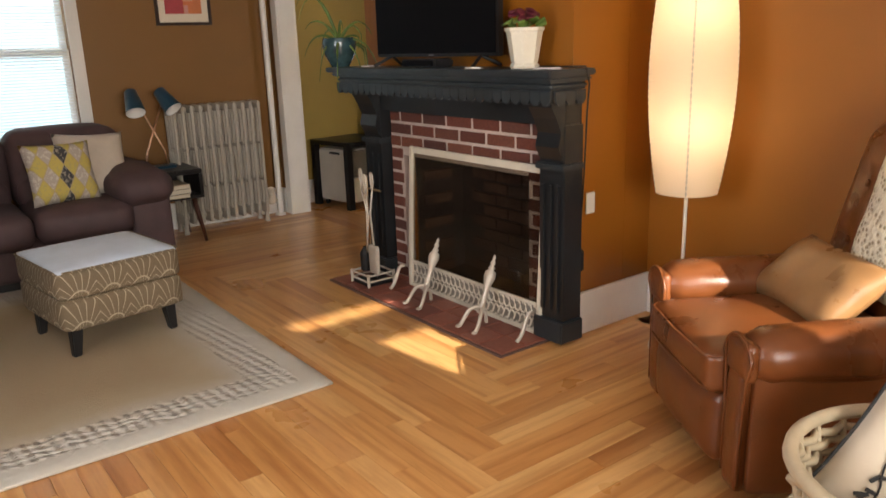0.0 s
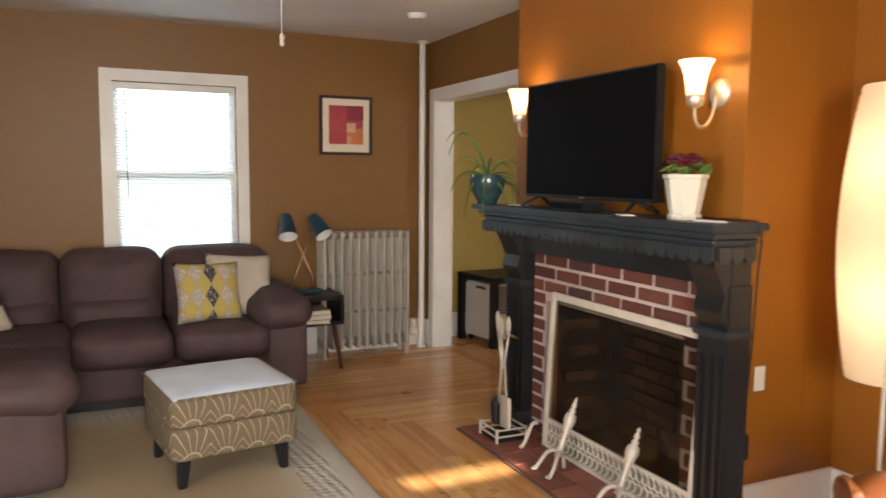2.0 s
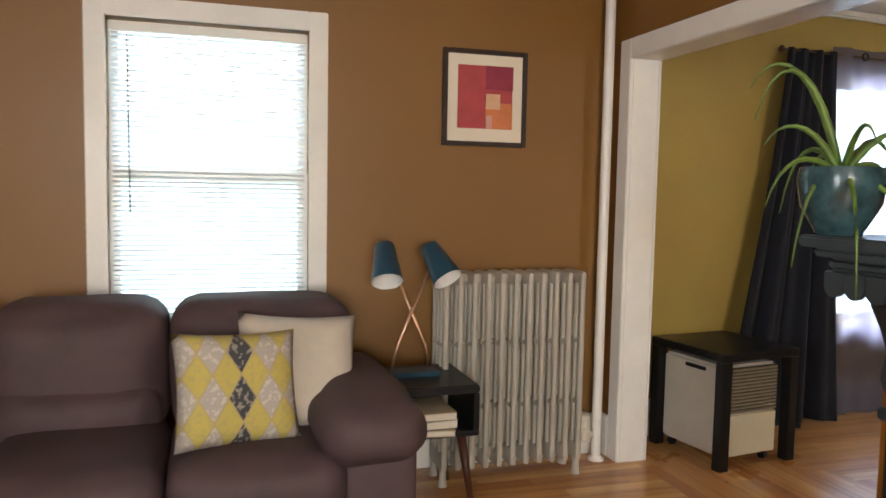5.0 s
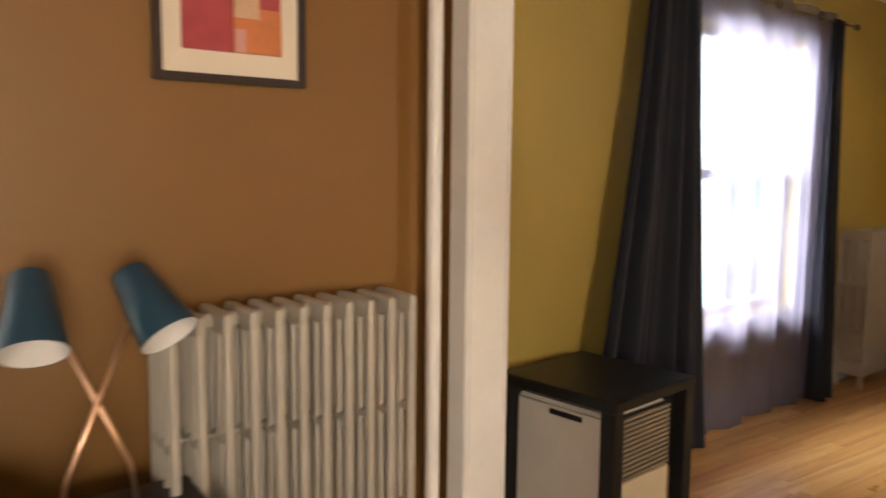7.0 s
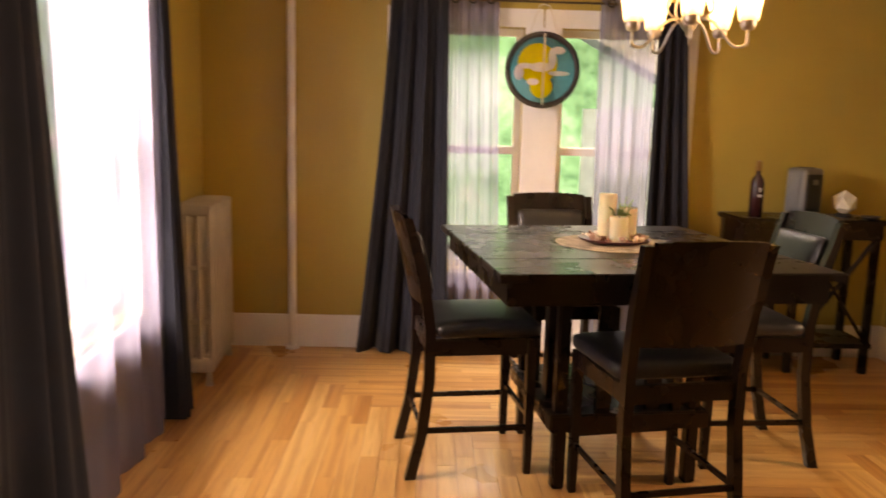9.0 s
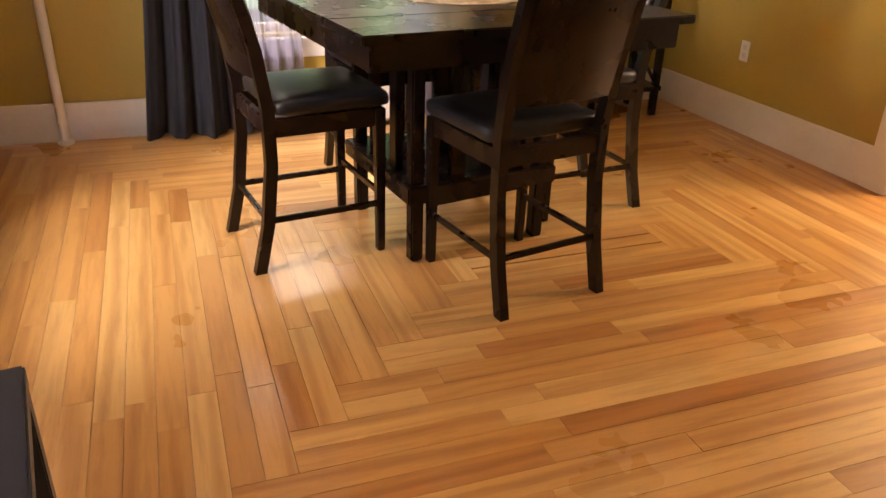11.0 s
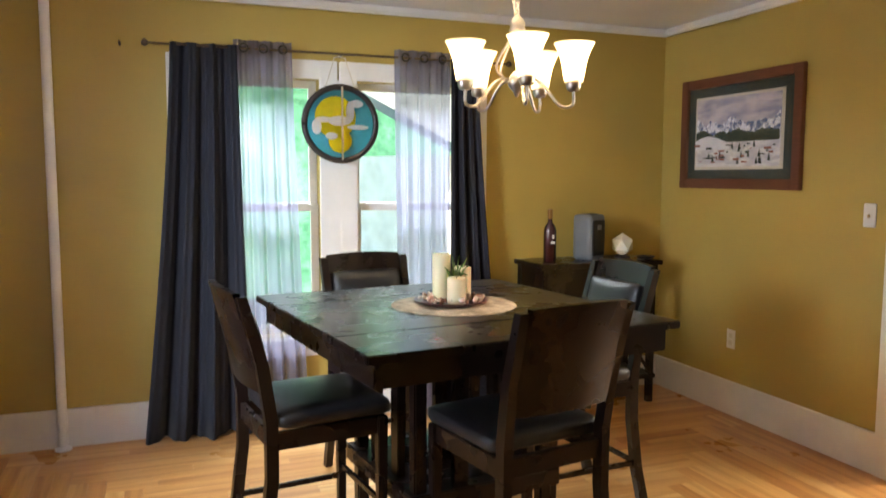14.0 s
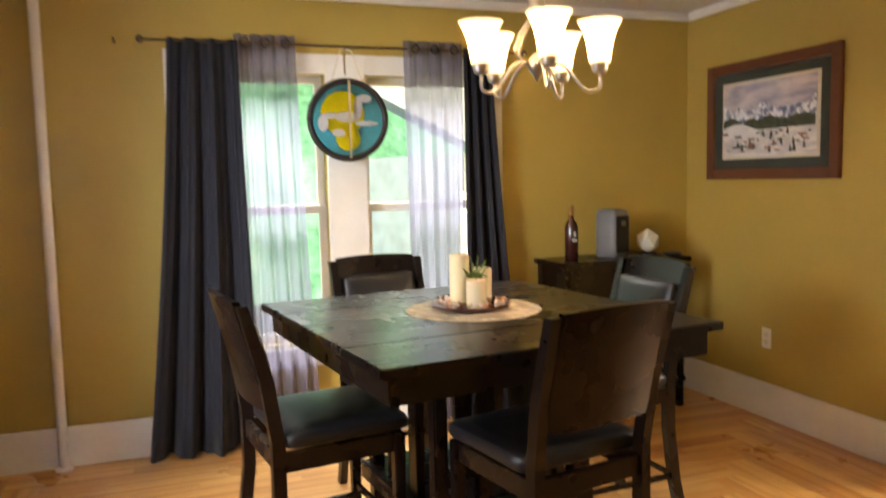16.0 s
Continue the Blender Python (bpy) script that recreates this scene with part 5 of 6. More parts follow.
# basket with pillow
bas = thing("wicker_basket", (2.43, 1.30, 0), "round cream wicker basket holding a pillow", "basket")
WICK = plain("cream_wicker", (0.52, 0.43, 0.29), 0.5, var=0.15)
for r in range(17):
    z6 = 0.02 + r * 0.025
    r0 = 0.21 + 0.07 * z6 / 0.45
    part("weave_strand", tube([(math.cos(a) * (r0 + 0.009 * (-1) ** (k + r)), math.sin(a) * (r0 + 0.009 * (-1) ** (k + r)), z6) for k, a in [(k, 2 * math.pi * k / 44) for k in range(45)]], 0.0105, 6), WICK, bas, "", True)
for k in range(22):
    a = 2 * math.pi * k / 22
    part("stake", tube([(math.cos(a) * 0.21, math.sin(a) * 0.21, 0.0), (math.cos(a) * 0.282, math.sin(a) * 0.282, 0.45)], 0.007, 6), WICK, bas)
part("rim", tube([(math.cos(a) * 0.285, math.sin(a) * 0.285, 0.455) for a in [2 * math.pi * k / 40 for k in range(41)]], 0.017, 8), WICK, bas, "thick bound rim", True)
part("bottom", lathe([(0.2, 0.0), (0.2, 0.02)], 24), WICK, bas)
bp = pillow((2.47, 1.38, 0.2), 0.46, 0.46, 0.16, -66, -14, CREAMCLOTH, "cream canvas pillow with a black botanical print in the basket", "", 31.0, 27)
for s2 in (-1, 1):
    part("piping", tube([(s2 * 0.46 / 2 * (1 - 0.07 * (1 - v * v)), 0.0, 0.23 + v * 0.23) for v in [k / 8 - 1 for k in range(17)]], 0.005, 6), BLACKINK, bp, "black piped edge", True)
for k, (px, pz, tall) in enumerate(((-0.13, 0.13, 0.13), (-0.05, 0.27, 0.15), (-0.15, 0.34, 0.11), (0.06, 0.12, 0.14), (0.12, 0.31, 0.15), (0.0, 0.40, 0.09))):
    q = random.Random(50 + k)
    stem = [on_pillow(px + 0.012 * math.sin(j * 0.9 + k), pz - tall / 2 + tall * j / 6, 0.46, 0.46, 0.16).translation for j in range(7)]
    part("printed_stem", tube(stem, 0.0022, 5), BLACKINK, bp)
    for j in range(9):
        f = q.uniform(0.1, 1.0)
        part("printed_leaf", soft(-0.013, -0.0015, -0.005, 0.013, 0.0015, 0.005, 0.0014, n=2), BLACKINK, bp).matrix_basis = on_pillow(px + q.uniform(-0.022, 0.022), pz - tall / 2 + tall * f, 0.46, 0.46, 0.16) @ pose(0, 0, 0, 0, q.uniform(0, 180), 0)

# ceiling pull chain and smoke alarm
pc = thing("ceiling_fan_pull_chain", (1.85, 4.45, 0), "white pull cord hanging from the ceiling", "pull cord")
part("cord", tube([(0, 0, 2.0), (0, 0, H)], 0.002, 5), WHITE, pc)
part("knob", lathe([(0, 1.94), (0.012, 1.95), (0.008, 1.97), (0.013, 1.985), (0.004, 2.0)], 10), PLASTIC, pc)
sa = thing("smoke_alarm", (3.0, 5.66, H - 0.001), "round white smoke alarm on the ceiling", "smoke alarm")
part("body", lathe([(0, -0.035), (0.05, -0.033), (0.062, -0.015), (0.065, 0.0)], 24), WHITE, sa, "", True, 40)

# ---- dining room ----
def cabinet_over_cooler():
    th = thing("side_table", (4.125, 6.545, 0), "black square side table standing over an air conditioner", "table", "", 8)
    part("tabletop", box(-0.25, -0.26, 0.53, 0.25, 0.25, 0.569, 0.004), BLACKTOP, th)
    for sx, sy, z0 in ((-1, -1, 0.1), (1, -1, 0.1), (-1, 1, 0.1), (1, 1, 0.1)):
        x, y = sx * 0.22, (-0.23 if sy < 0 else 0.22)
        part("leg", box(x - 0.028, y - 0.028, 0.0, x + 0.028, y + 0.028, 0.529, 0.003), BLACKTOP, th)
    ac2 = thing("air_conditioner", (4.10, 6.52, 0), "beige portable air conditioner on castors under the side table", "air conditioner", "", 8)
    part("body", box(-0.18, -0.19, 0.05, 0.18, 0.22, 0.50, 0.015), PLASTIC, ac2)
    part("front_lower_panel", box(-0.17, -0.205, 0.055, 0.17, -0.191, 0.26, 0.004), plain("cream_plastic", (0.70, 0.63, 0.46), 0.4, var=0.05), ac2, "cream lower panel")
    part("grille_back", box(-0.17, -0.196, 0.265, 0.17, -0.191, 0.49), BLACKM, ac2)
    sl = mesh_from("grille_slat", box(-0.165, -0.208, -0.005, 0.165, -0.197, 0.005, 0.001, None, 1))
    sl.materials.append(plain("tan_grille", (0.28, 0.24, 0.17), 0.5))
    for i in range(13):
        ob = new("grille_slat", sl)
        ob.parent = ac2
        ob.location = (0, 0, 0.275 + i * 0.017)
    for sx in (-0.14, 0.14):
        for sy in (-0.16, 0.18):
            part("castor", lathe([(0.0, -0.012), (0.022, -0.012), (0.024, 0), (0.022, 0.012), (0.0, 0.012)], 14), BLACKM, ac2).matrix_basis = pose(sx, sy, 0.025, 0, 90, 0)
    part("handle_recess", soft(-0.183, -0.08, 0.455, -0.179, 0.06, 0.475, 0.002, n=2), BLACKM, ac2)


cabinet_over_cooler()


def cloth(name, p_top0, p_top1, p_bot0, p_bot1, z1, z0, folds, amp, mat, parent, normal, nx=70, nz=14, seed=0, flare=1.6, label=""):
    """A hanging cloth between two top and two bottom points, gathered in folds."""
    b = bmesh.new()
    rows = []
    n2 = Vector((*normal, 0))
    for j in range(nz + 1):
        f = j / nz
        row = []
        for i in range(nx + 1):
            u = i / nx
            a = Vector((*p_top0, 0)).lerp(Vector((*p_top1, 0)), u)
            c = Vector((*p_bot0, 0)).lerp(Vector((*p_bot1, 0)), u)
            g = f ** 1.3
            p = a.lerp(c, g)
            w2 = math.sin(2 * math.pi * folds * (u + 0.03 * math.sin(5 * u + seed))) + 0.35 * math.sin(2 * math.pi * folds * 2.3 * u + seed + f)
            p += n2 * (w2 * amp * (0.7 + (flare - 0.7) * f))
            p.z = z1 + (z0 - z1) * f + 0.006 * math.sin(9 * u + seed) * f
            row.append(b.verts.new(p))
        rows.append(row)
    for r1, r2 in zip(rows, rows[1:]):
        for i in range(nx):
            b.faces.new((r1[i], r1[i + 1], r2[i + 1], r2[i]))
    ob = part(name, b, mat, parent, label, True)
    if mat is CURTAIN:
        md = ob.modifiers.new("thickness", "SOLIDIFY")
        md.thickness = 0.003
    return ob


RODM = plain("dark_bronze", (0.13, 0.095, 0.065), 0.4, 0.8)


def curtain_set(wall, along, rod0, rod1, zr, darks, sheers, label, at=Matrix.Identity(4)):
    """along 'x': a rod parallel to x at y = wall; 'y': parallel to y at x = wall."""
    th = thing("curtain_rod", (0, 0, 0), "thin bronze curtain rod with finials", "curtain rod", "curtain rods")
    th.matrix_basis = at
    P = (lambda a, d: (a, wall - d)) if along == "x" else (lambda a, d: (wall - d, a))
    n2 = (0, -1) if along == "x" else (-1, 0)
    part("rod", tube([(*P(rod0, 0.09), zr), (*P(rod1, 0.09), zr)], 0.0065, 10), RODM, th)
    for a in (rod0, rod1):
        part("finial", lathe([(0, -0.02), (0.016, -0.012), (0.018, 0.0), (0.012, 0.014), (0, 0.022)], 12, (*P(a, 0.09), zr)), RODM, th, "", True)
    for a in (rod0 + 0.12, rod1 - 0.12, (rod0 + rod1) / 2):
        part("bracket", tube([(*P(a, 0.09), zr), (*P(a, 0.021), zr - 0.01)], 0.006, 6), RODM, th)
    for k, (t0, t1, b0, b1) in enumerate(darks):
        c = thing("curtain", (0, 0, 0), label[0], "curtain", "charcoal curtains")
        c.matrix_basis = at
        cloth("drape", P(t0, 0.09), P(t1, 0.09), P(b0, 0.125), P(b1, 0.125), zr + 0.012, 0.012, 3.6, 0.026, CURTAIN, c, n2, 90, 14, k * 2.1, 2.0)
    for k, (t0, t1, b0, b1) in enumerate(sheers):
        c = thing("sheer_curtain", (0, 0, 0), label[1], "curtain", "sheer curtains")
        c.matrix_basis = at
        cloth("drape", P(t0, 0.085), P(t1, 0.085), P(b0, 0.09), P(b1, 0.09), zr + 0.045, 0.02, 4, 0.022, SHEER, c, n2, 80, 10, 3 + k, 1.2)
        for i in range(3):
            a = t0 + (t1 - t0) * (i + 0.5) / 3
            pts = [(*P(a, 0.11), zr)]
            ring = []
            for q in range(13):
                s = 2 * math.pi * q / 12
                px, py = P(a + 0.022 * math.cos(s), 0.112)
                ring.append((px, py, zr + 0.022 * math.sin(s)))
            part("grommet", tube(ring, 0.005, 6), BLACKM, c, "dark metal grommet", True)


curtain_set(ND, "x", 4.62, 6.62, 2.13, [(4.67, 5.02, 4.26, 5.12), (6.30, 6.45, 6.24, 6.42)], [(5.0, 6.36, 5.04, 6.34)], ("charcoal curtain drawn aside and pooled on the floor", "pale lilac sheer curtain over the window"), SKEW)
curtain_set(ED, "y", 6.12, 4.06, 2.11, [(6.0, 5.66, 6.18, 5.62), (4.44, 4.26, 4.46, 4.10)], [(5.68, 5.37, 5.66, 5.30), (4.78, 4.44, 4.74, 4.44)], ("charcoal curtain gathered at the side of the window", "pale lilac sheer curtain gathered aside"))
moulding("window_mullion_board", [(ED - 0.019, 4.995, ED - 0.001, 5.195, 0.6, 1.975, 0.003)], WHITE, "white board between the paired windows", "trim")

# stained glass disc
sg = thing("stained_glass_disc", (ED - 0.15, 5.115, 1.72), "round stained glass hanging with yellow discs and white figure", "stained glass")
LEAD = plain("dark_lead", (0.02, 0.014, 0.014), 0.5)


def sgmat(name, c, k=0.5):
    n = Nodes(name)
    a = n.noise(14, 3, n.coords("World"))
    n.set(n.ramp(a, [(0.3, shade(c, 0.75)), (0.7, shade(c, 1.15))]), 0.2, 0, **{"Emission Color": c, "Emission Strength": 0.0})
    tl2 = n.add("ShaderNodeBsdfTranslucent")
    tl2.inputs[0].default_value = (*c, 1)
    tr = n.add("ShaderNodeBsdfTransparent")
    tr.inputs[0].default_value = (*c, 1)
    m1, m2 = n.add("ShaderNodeMixShader"), n.add("ShaderNodeMixShader")
    m1.inputs[0].default_value, m2.inputs[0].default_value = 0.5, k
    n.link(n.b.outputs[0], m1.inputs[1])
    n.link(tl2.outputs[0], m1.inputs[2])
    n.link(m1.outputs[0], m2.inputs[1])
    n.link(tr.outputs[0], m2.inputs[2])
    n.link(m2.outputs[0], n.out.inputs[0])
    return n.m


def disc(r, x, y, z, th=0.003, n=40, sx=1.0, sz=1.0):
    b = lathe([(0, 0), (r, 0), (r, th), (0, th)], n)
    for v in b.verts:
        v.co = Vector((x - v.co.z, y + v.co.x * sx, z + v.co.y * sz))
    return b


part("rim", tube([(0, 0.202 * math.cos(a), 0.202 * math.sin(a)) for a in [2 * math.pi * k / 48 for k in range(49)]], 0.017, 8), LEAD, sg, "dark rim", True)
part("blue_pane", disc(0.19, 0, 0, 0), sgmat("aqua_glass", (0.11, 0.38, 0.44), 0.45), sg, "aqua glass")
YG = sgmat("yellow_glass", (0.85, 0.72, 0.02), 0.25)
part("yellow_pane", disc(0.115, -0.005, 0.03, 0.035, sx=1.0), YG, sg, "yellow glass")
part("yellow_pane", disc(0.065, -0.010, 0.005, -0.095), YG, sg, "yellow glass")
WG = sgmat("white_glass", (0.7, 0.7, 0.7), 0.1)
for i, (y, z7, sx, sz) in enumerate(((0.01, 0.015, 1.7, 0.7), (-0.05, 0.065, 0.6, 1.5), (-0.085, 0.11, 1.0, 0.55), (0.10, 0.02, 1.3, 0.4), (0.14, -0.02, 0.7, 1.1), (-0.09, -0.02, 1.6, 0.35), (0.06, -0.07, 0.9, 0.5))):
    part("white_pane", disc(0.039, -0.015 - 0.004 * i, y, z7, 0.003, 14, sx, sz), WG, sg, "white glass")
part("solder_bar", box(-0.05, -0.005, -0.2, -0.044, 0.005, 0.2), NICKEL, sg)
for s in (-1, 1):
    part("chain", tube([(0, s * 0.085, 0.19), (0.01, s * 0.03, 0.36)], 0.003, 6), CREAM, sg)
part("chain", tube([(0.01, -0.03, 0.36), (0.05, 0, 0.375), (0.01, 0.03, 0.36)], 0.003, 6), CREAM, sg)

# table
TA = 7.5
tb = thing("dining_table", (5.975, 5.005, 0), "espresso counter-height square dining table with storage base", "table", "", TA)
for i in range(3):
    x0 = (-0.635, -0.335, 0.338)[i]
    x1 = (-0.338, 0.335, 0.635)[i]
    part("top_board", box(x0, -0.61, 0.885, x1, 0.61, 0.914, 0.004), ESPRESSO, tb)
part("apron", box(-0.60, -0.575, 0.80, 0.60, 0.575, 0.8845, 0.004), ESPRESSO, tb)
for sx in (-1, 1):
    for sy in (-1, 1):
        part("leg", box(sx * 0.27 - 0.025, sy * 0.27 - 0.025, 0, sx * 0.27 + 0.025, sy * 0.27 + 0.025, 0.7995, 0.006), ESPRESSO, tb)
part("shelf", box(-0.32, -0.32, 0.24, 0.32, 0.32, 0.31, 0.006), ESPRESSO, tb)
for sy in (-1, 1):
    for i in range(2):
        x = -0.10 + i * 0.20
        part("slat", box(x - 0.03, sy * 0.27 - 0.015, 0.31, x + 0.03, sy * 0.27 + 0.015, 0.7995, 0.003), ESPRESSO, tb)
for sx in (-1, 1):
    for i in range(2):
        y = -0.10 + i * 0.20
        part("slat", box(sx * 0.27 - 0.015, y - 0.03, 0.31, sx * 0.27 + 0.015, y + 0.03, 0.7995, 0.003), ESPRESSO, tb)


def dining_chair():
    """Counter chair; faces +y, origin at the middle of its feet."""
    th = thing("dining_chair", (0, 0, 0), "espresso counter-height dining chair with black leather seat", "chair", "chairs round the dining table")
    for s in (-1, 1):
        pts = [(s * 0.205, -0.275, 0.0), (s * 0.203, -0.232, 0.18), (s * 0.20, -0.205, 0.40), (s * 0.20, -0.205, 0.60), (s * 0.205, -0.235, 0.80), (s * 0.21, -0.30, 1.035)]
        b = bmesh.new()
        rings = []
        for x, y, z in pts:
            d = 0.021 if z < 0.9 else 0.016
            rings.append([b.verts.new((x + a * 0.017, y + c * d, z)) for a, c in ((-1, -1), (1, -1), (1, 1), (-1, 1))])
        for p, q in zip(rings, rings[1:]):
            for k in range(4):
                b.faces.new((p[k], p[(k + 1) % 4], q[(k + 1) % 4], q[k]))
        b.faces.new(rings[0])
        b.faces.new(rings[-1])
        part("rear_leg", b, ESPRESSO, th)
        b = box(s * 0.205 - 0.02, 0.18, 0.0, s * 0.205 + 0.02, 0.22, 0.565, 0.004)
        for v in b.verts:
            if v.co.z < 0.3:
                v.co.x, v.co.y = s * 0.205 + (v.co.x - s * 0.205) * 0.75, 0.2 + (v.co.y - 0.2) * 0.75
        part("front_leg", b, ESPRESSO, th)
        part("side_stretcher", box(s * 0.205 - 0.008, -0.22, 0.185, s * 0.205 + 0.008, 0.19, 0.207, 0.003), ESPRESSO, th)
        part("side_rail", box(s * 0.205 - 0.012, -0.19, 0.50, s * 0.205 + 0.012, 0.18, 0.565, 0.003), ESPRESSO, th)
    part("front_stretcher", box(-0.19, 0.192, 0.225, 0.19, 0.208, 0.25, 0.003), ESPRESSO, th)
    part("rear_stretcher", box(-0.19, -0.238, 0.185, 0.19, -0.222, 0.207, 0.003), ESPRESSO, th)
    part("front_rail", box(-0.185, 0.188, 0.50, 0.185, 0.212, 0.565, 0.003), ESPRESSO, th)
    part("rear_rail", box(-0.185, -0.215, 0.50, 0.185, -0.193, 0.565, 0.003), ESPRESSO, th)
    part("seat", soft(-0.228, -0.185, 0.566, 0.228, 0.24, 0.628, 0.028, (0, 0, 0.012), 9), BLACKLEATHER, th, "black leather seat pad", True)
    b = bmesh.new()
    gr = []
    for i in range(9):
        u = i / 8 * 2 - 1
        col = []
        for j in range(7):
            z = 0.70 + (1.045 - 0.70) * j / 6
            yc = -0.205 - 0.095 * max(0, (z - 0.60) / 0.435) ** 1.3 - 0.022 * (1 - u * u)
            col.append((u * 0.188, yc, z + (0.008 * (1 - u * u) if j == 6 else 0)))
        gr.append(col)
    for off in (-0.020, 0.004):
        vs = [[b.verts.new((x, y + off, z)) for x, y, z in col] for col in gr]
        for i in range(8):
            for j in range(6):
                b.faces.new((vs[i][j], vs[i + 1][j], vs[i + 1][j + 1], vs[i][j + 1]))
        if off < 0:
            first = vs
    for i in range(8):
        b.faces.new((first[i][0], first[i + 1][0], vs[i + 1][0], vs[i][0]))
        b.faces.new((first[i][6], first[i + 1][6], vs[i + 1][6], vs[i][6]))
    part("backrest", b, ESPRESSO, th, "", True, 40)
    pad = part("back_cushion", soft(-0.175, 0.008, 0.0, 0.175, 0.05, 0.25, 0.02, (0, 0.012, 0), 8), BLACKLEATHER, th, "black leather back pad", True)
    pad.matrix_basis = pose(0, -0.232, 0.72, 14, 0, 0)
    return th


ch = dining_chair()
ch.matrix_basis = pose(5.965, 5.566, 0, 0, 0, 188.2)
c2 = copy_thing(ch, pose(5.478, 4.946, 0, 0, 0, -79.2))
c3 = copy_thing(ch, pose(6.56, 5.09, 0, 0, 0, 97))
c4 = copy_thing(ch, pose(6.08, 4.41, 0, 0, 0, 4))
tagged(c2, "espresso counter-height dining chair standing askew from the table")

# table centre
mat_th = tagged(part("round_placemat", lathe([(0, 0), (0.25, 0), (0.252, 0.002), (0.25, 0.004), (0, 0.004)], 48), plain("lace_placemat", (0.50, 0.40, 0.28), 0.85, var=0.45, coarse=16, fine=90), None), "round woven beige placemat on the dining table", "placemat")
mat_th.location = (6.0, 4.975, 0.915)
cp = thing("candle_tray", (6.02, 4.98, 0.9195), "dark red tray filled with pale potpourri", "tray")
part("tray", lathe([(0, 0.003), (0.10, 0.0), (0.145, 0.012), (0.15, 0.018), (0.143, 0.018), (0.10, 0.008), (0, 0.008)], 40), plain("oxblood_lacquer", (0.10, 0.02, 0.02), 0.3), cp, "", True, 50)
rr = random.Random(8)
POT = [plain("potpourri_" + k, c, 0.8) for k, c in (("shell", (0.7, 0.55, 0.42)), ("bark", (0.16, 0.06, 0.03)), ("petal", (0.55, 0.3, 0.22)))]
for i in range(70):
    a, q = rr.uniform(0, 6.28), rr.uniform(0.065, 0.132)
    s = rr.uniform(0.008, 0.016)
    ob = part("potpourri_piece", soft(-s, -s * 0.7, -s * 0.5, s, s * 0.7, s * 0.5, s * 0.4, n=1), POT[(0, 0, 1, 2)[i % 4]], cp, "", True)
    ob.matrix_basis = pose(math.cos(a) * q, math.sin(a) * q, 0.02 + rr.uniform(0, 0.012), rr.uniform(0, 90), rr.uniform(0, 90), rr.uniform(0, 360))
for x, y, h in ((0.045, 0.025, 0.19), (0.03, -0.06, 0.135), (-0.06, 0.0, 0.105)):
    cd = thing("pillar_candle", (6.02 + x, 4.98 + y, 0.928), "ivory pillar candle on the tray", "candle", "pillar candles on the tray")
    part("wax", lathe([(0.036, 0), (0.037, 0.01), (0.037, h - 0.004), (0.033, h), (0.015, h - 0.006), (0, h - 0.008)], 26), WAX, cd, "", True, 40)
    part("wick", tube([(0, 0, h - 0.01), (0.001, 0, h + 0.006)], 0.0015, 5), BLACKM, cd)
sp = thing("succulent_sprig", (6.02, 4.965, 0.93), "green artificial sprig between the candles", "plant")
for i in range(22):
    a = rr.uniform(0, 6.28)
    part("leaf", tube(bezier((0, 0, 0.01), (math.cos(a) * 0.01, math.sin(a) * 0.01, 0.09), (math.cos(a) * 0.03, math.sin(a) * 0.03, 0.13), (math.cos(a) * 0.055, math.sin(a) * 0.055, 0.10 + rr.uniform(0, 0.08)), 4), 0.007, 5, None, 0.002), LEAF, sp, "", True)

# chandelier
CX, CYY = 5.79, 4.81
cdl = thing("chandelier", (CX, CYY, -0.13), "five-arm brushed nickel chandelier with lit bell shades", "chandelier")
part("ceiling_plate", lathe([(0.02, H + 0.13 - 0.04), (0.05, H + 0.13 - 0.02), (0.068, H + 0.13 - 0.003), (0.068, H + 0.13 - 0.001)], 28), NICKEL, cdl, "", True, 40)
for i in range(19):
    zz = 2.17 + i * 0.0195
    pts = [(0.008 * math.cos(a) * (i % 2), 0.008 * math.cos(a) * (1 - i % 2), zz + 0.014 * math.sin(a)) for a in [2 * math.pi * k / 10 for k in range(11)]]
    part("chain_link", tube(pts, 0.0025, 5), NICKEL, cdl)
part("cord", tube([(0.006, 0.004, 2.13), (0.02, 0.01, 2.22), (0.004, 0.0, H + 0.13 - 0.03)], 0.003, 6), CREAM, cdl)
part("top_cap", lathe([(0.0, 2.16), (0.008, 2.155), (0.02, 2.14), (0.03, 2.125), (0.026, 2.11), (0.032, 2.10), (0.02, 2.09)], 20), NICKEL, cdl, "", True)
part("hub", lathe([(0.0, 1.855), (0.008, 1.86), (0.012, 1.875), (0.03, 1.895), (0.036, 1.915), (0.024, 1.935), (0.012, 1.95), (0, 1.955)], 20), NICKEL, cdl, "", True)
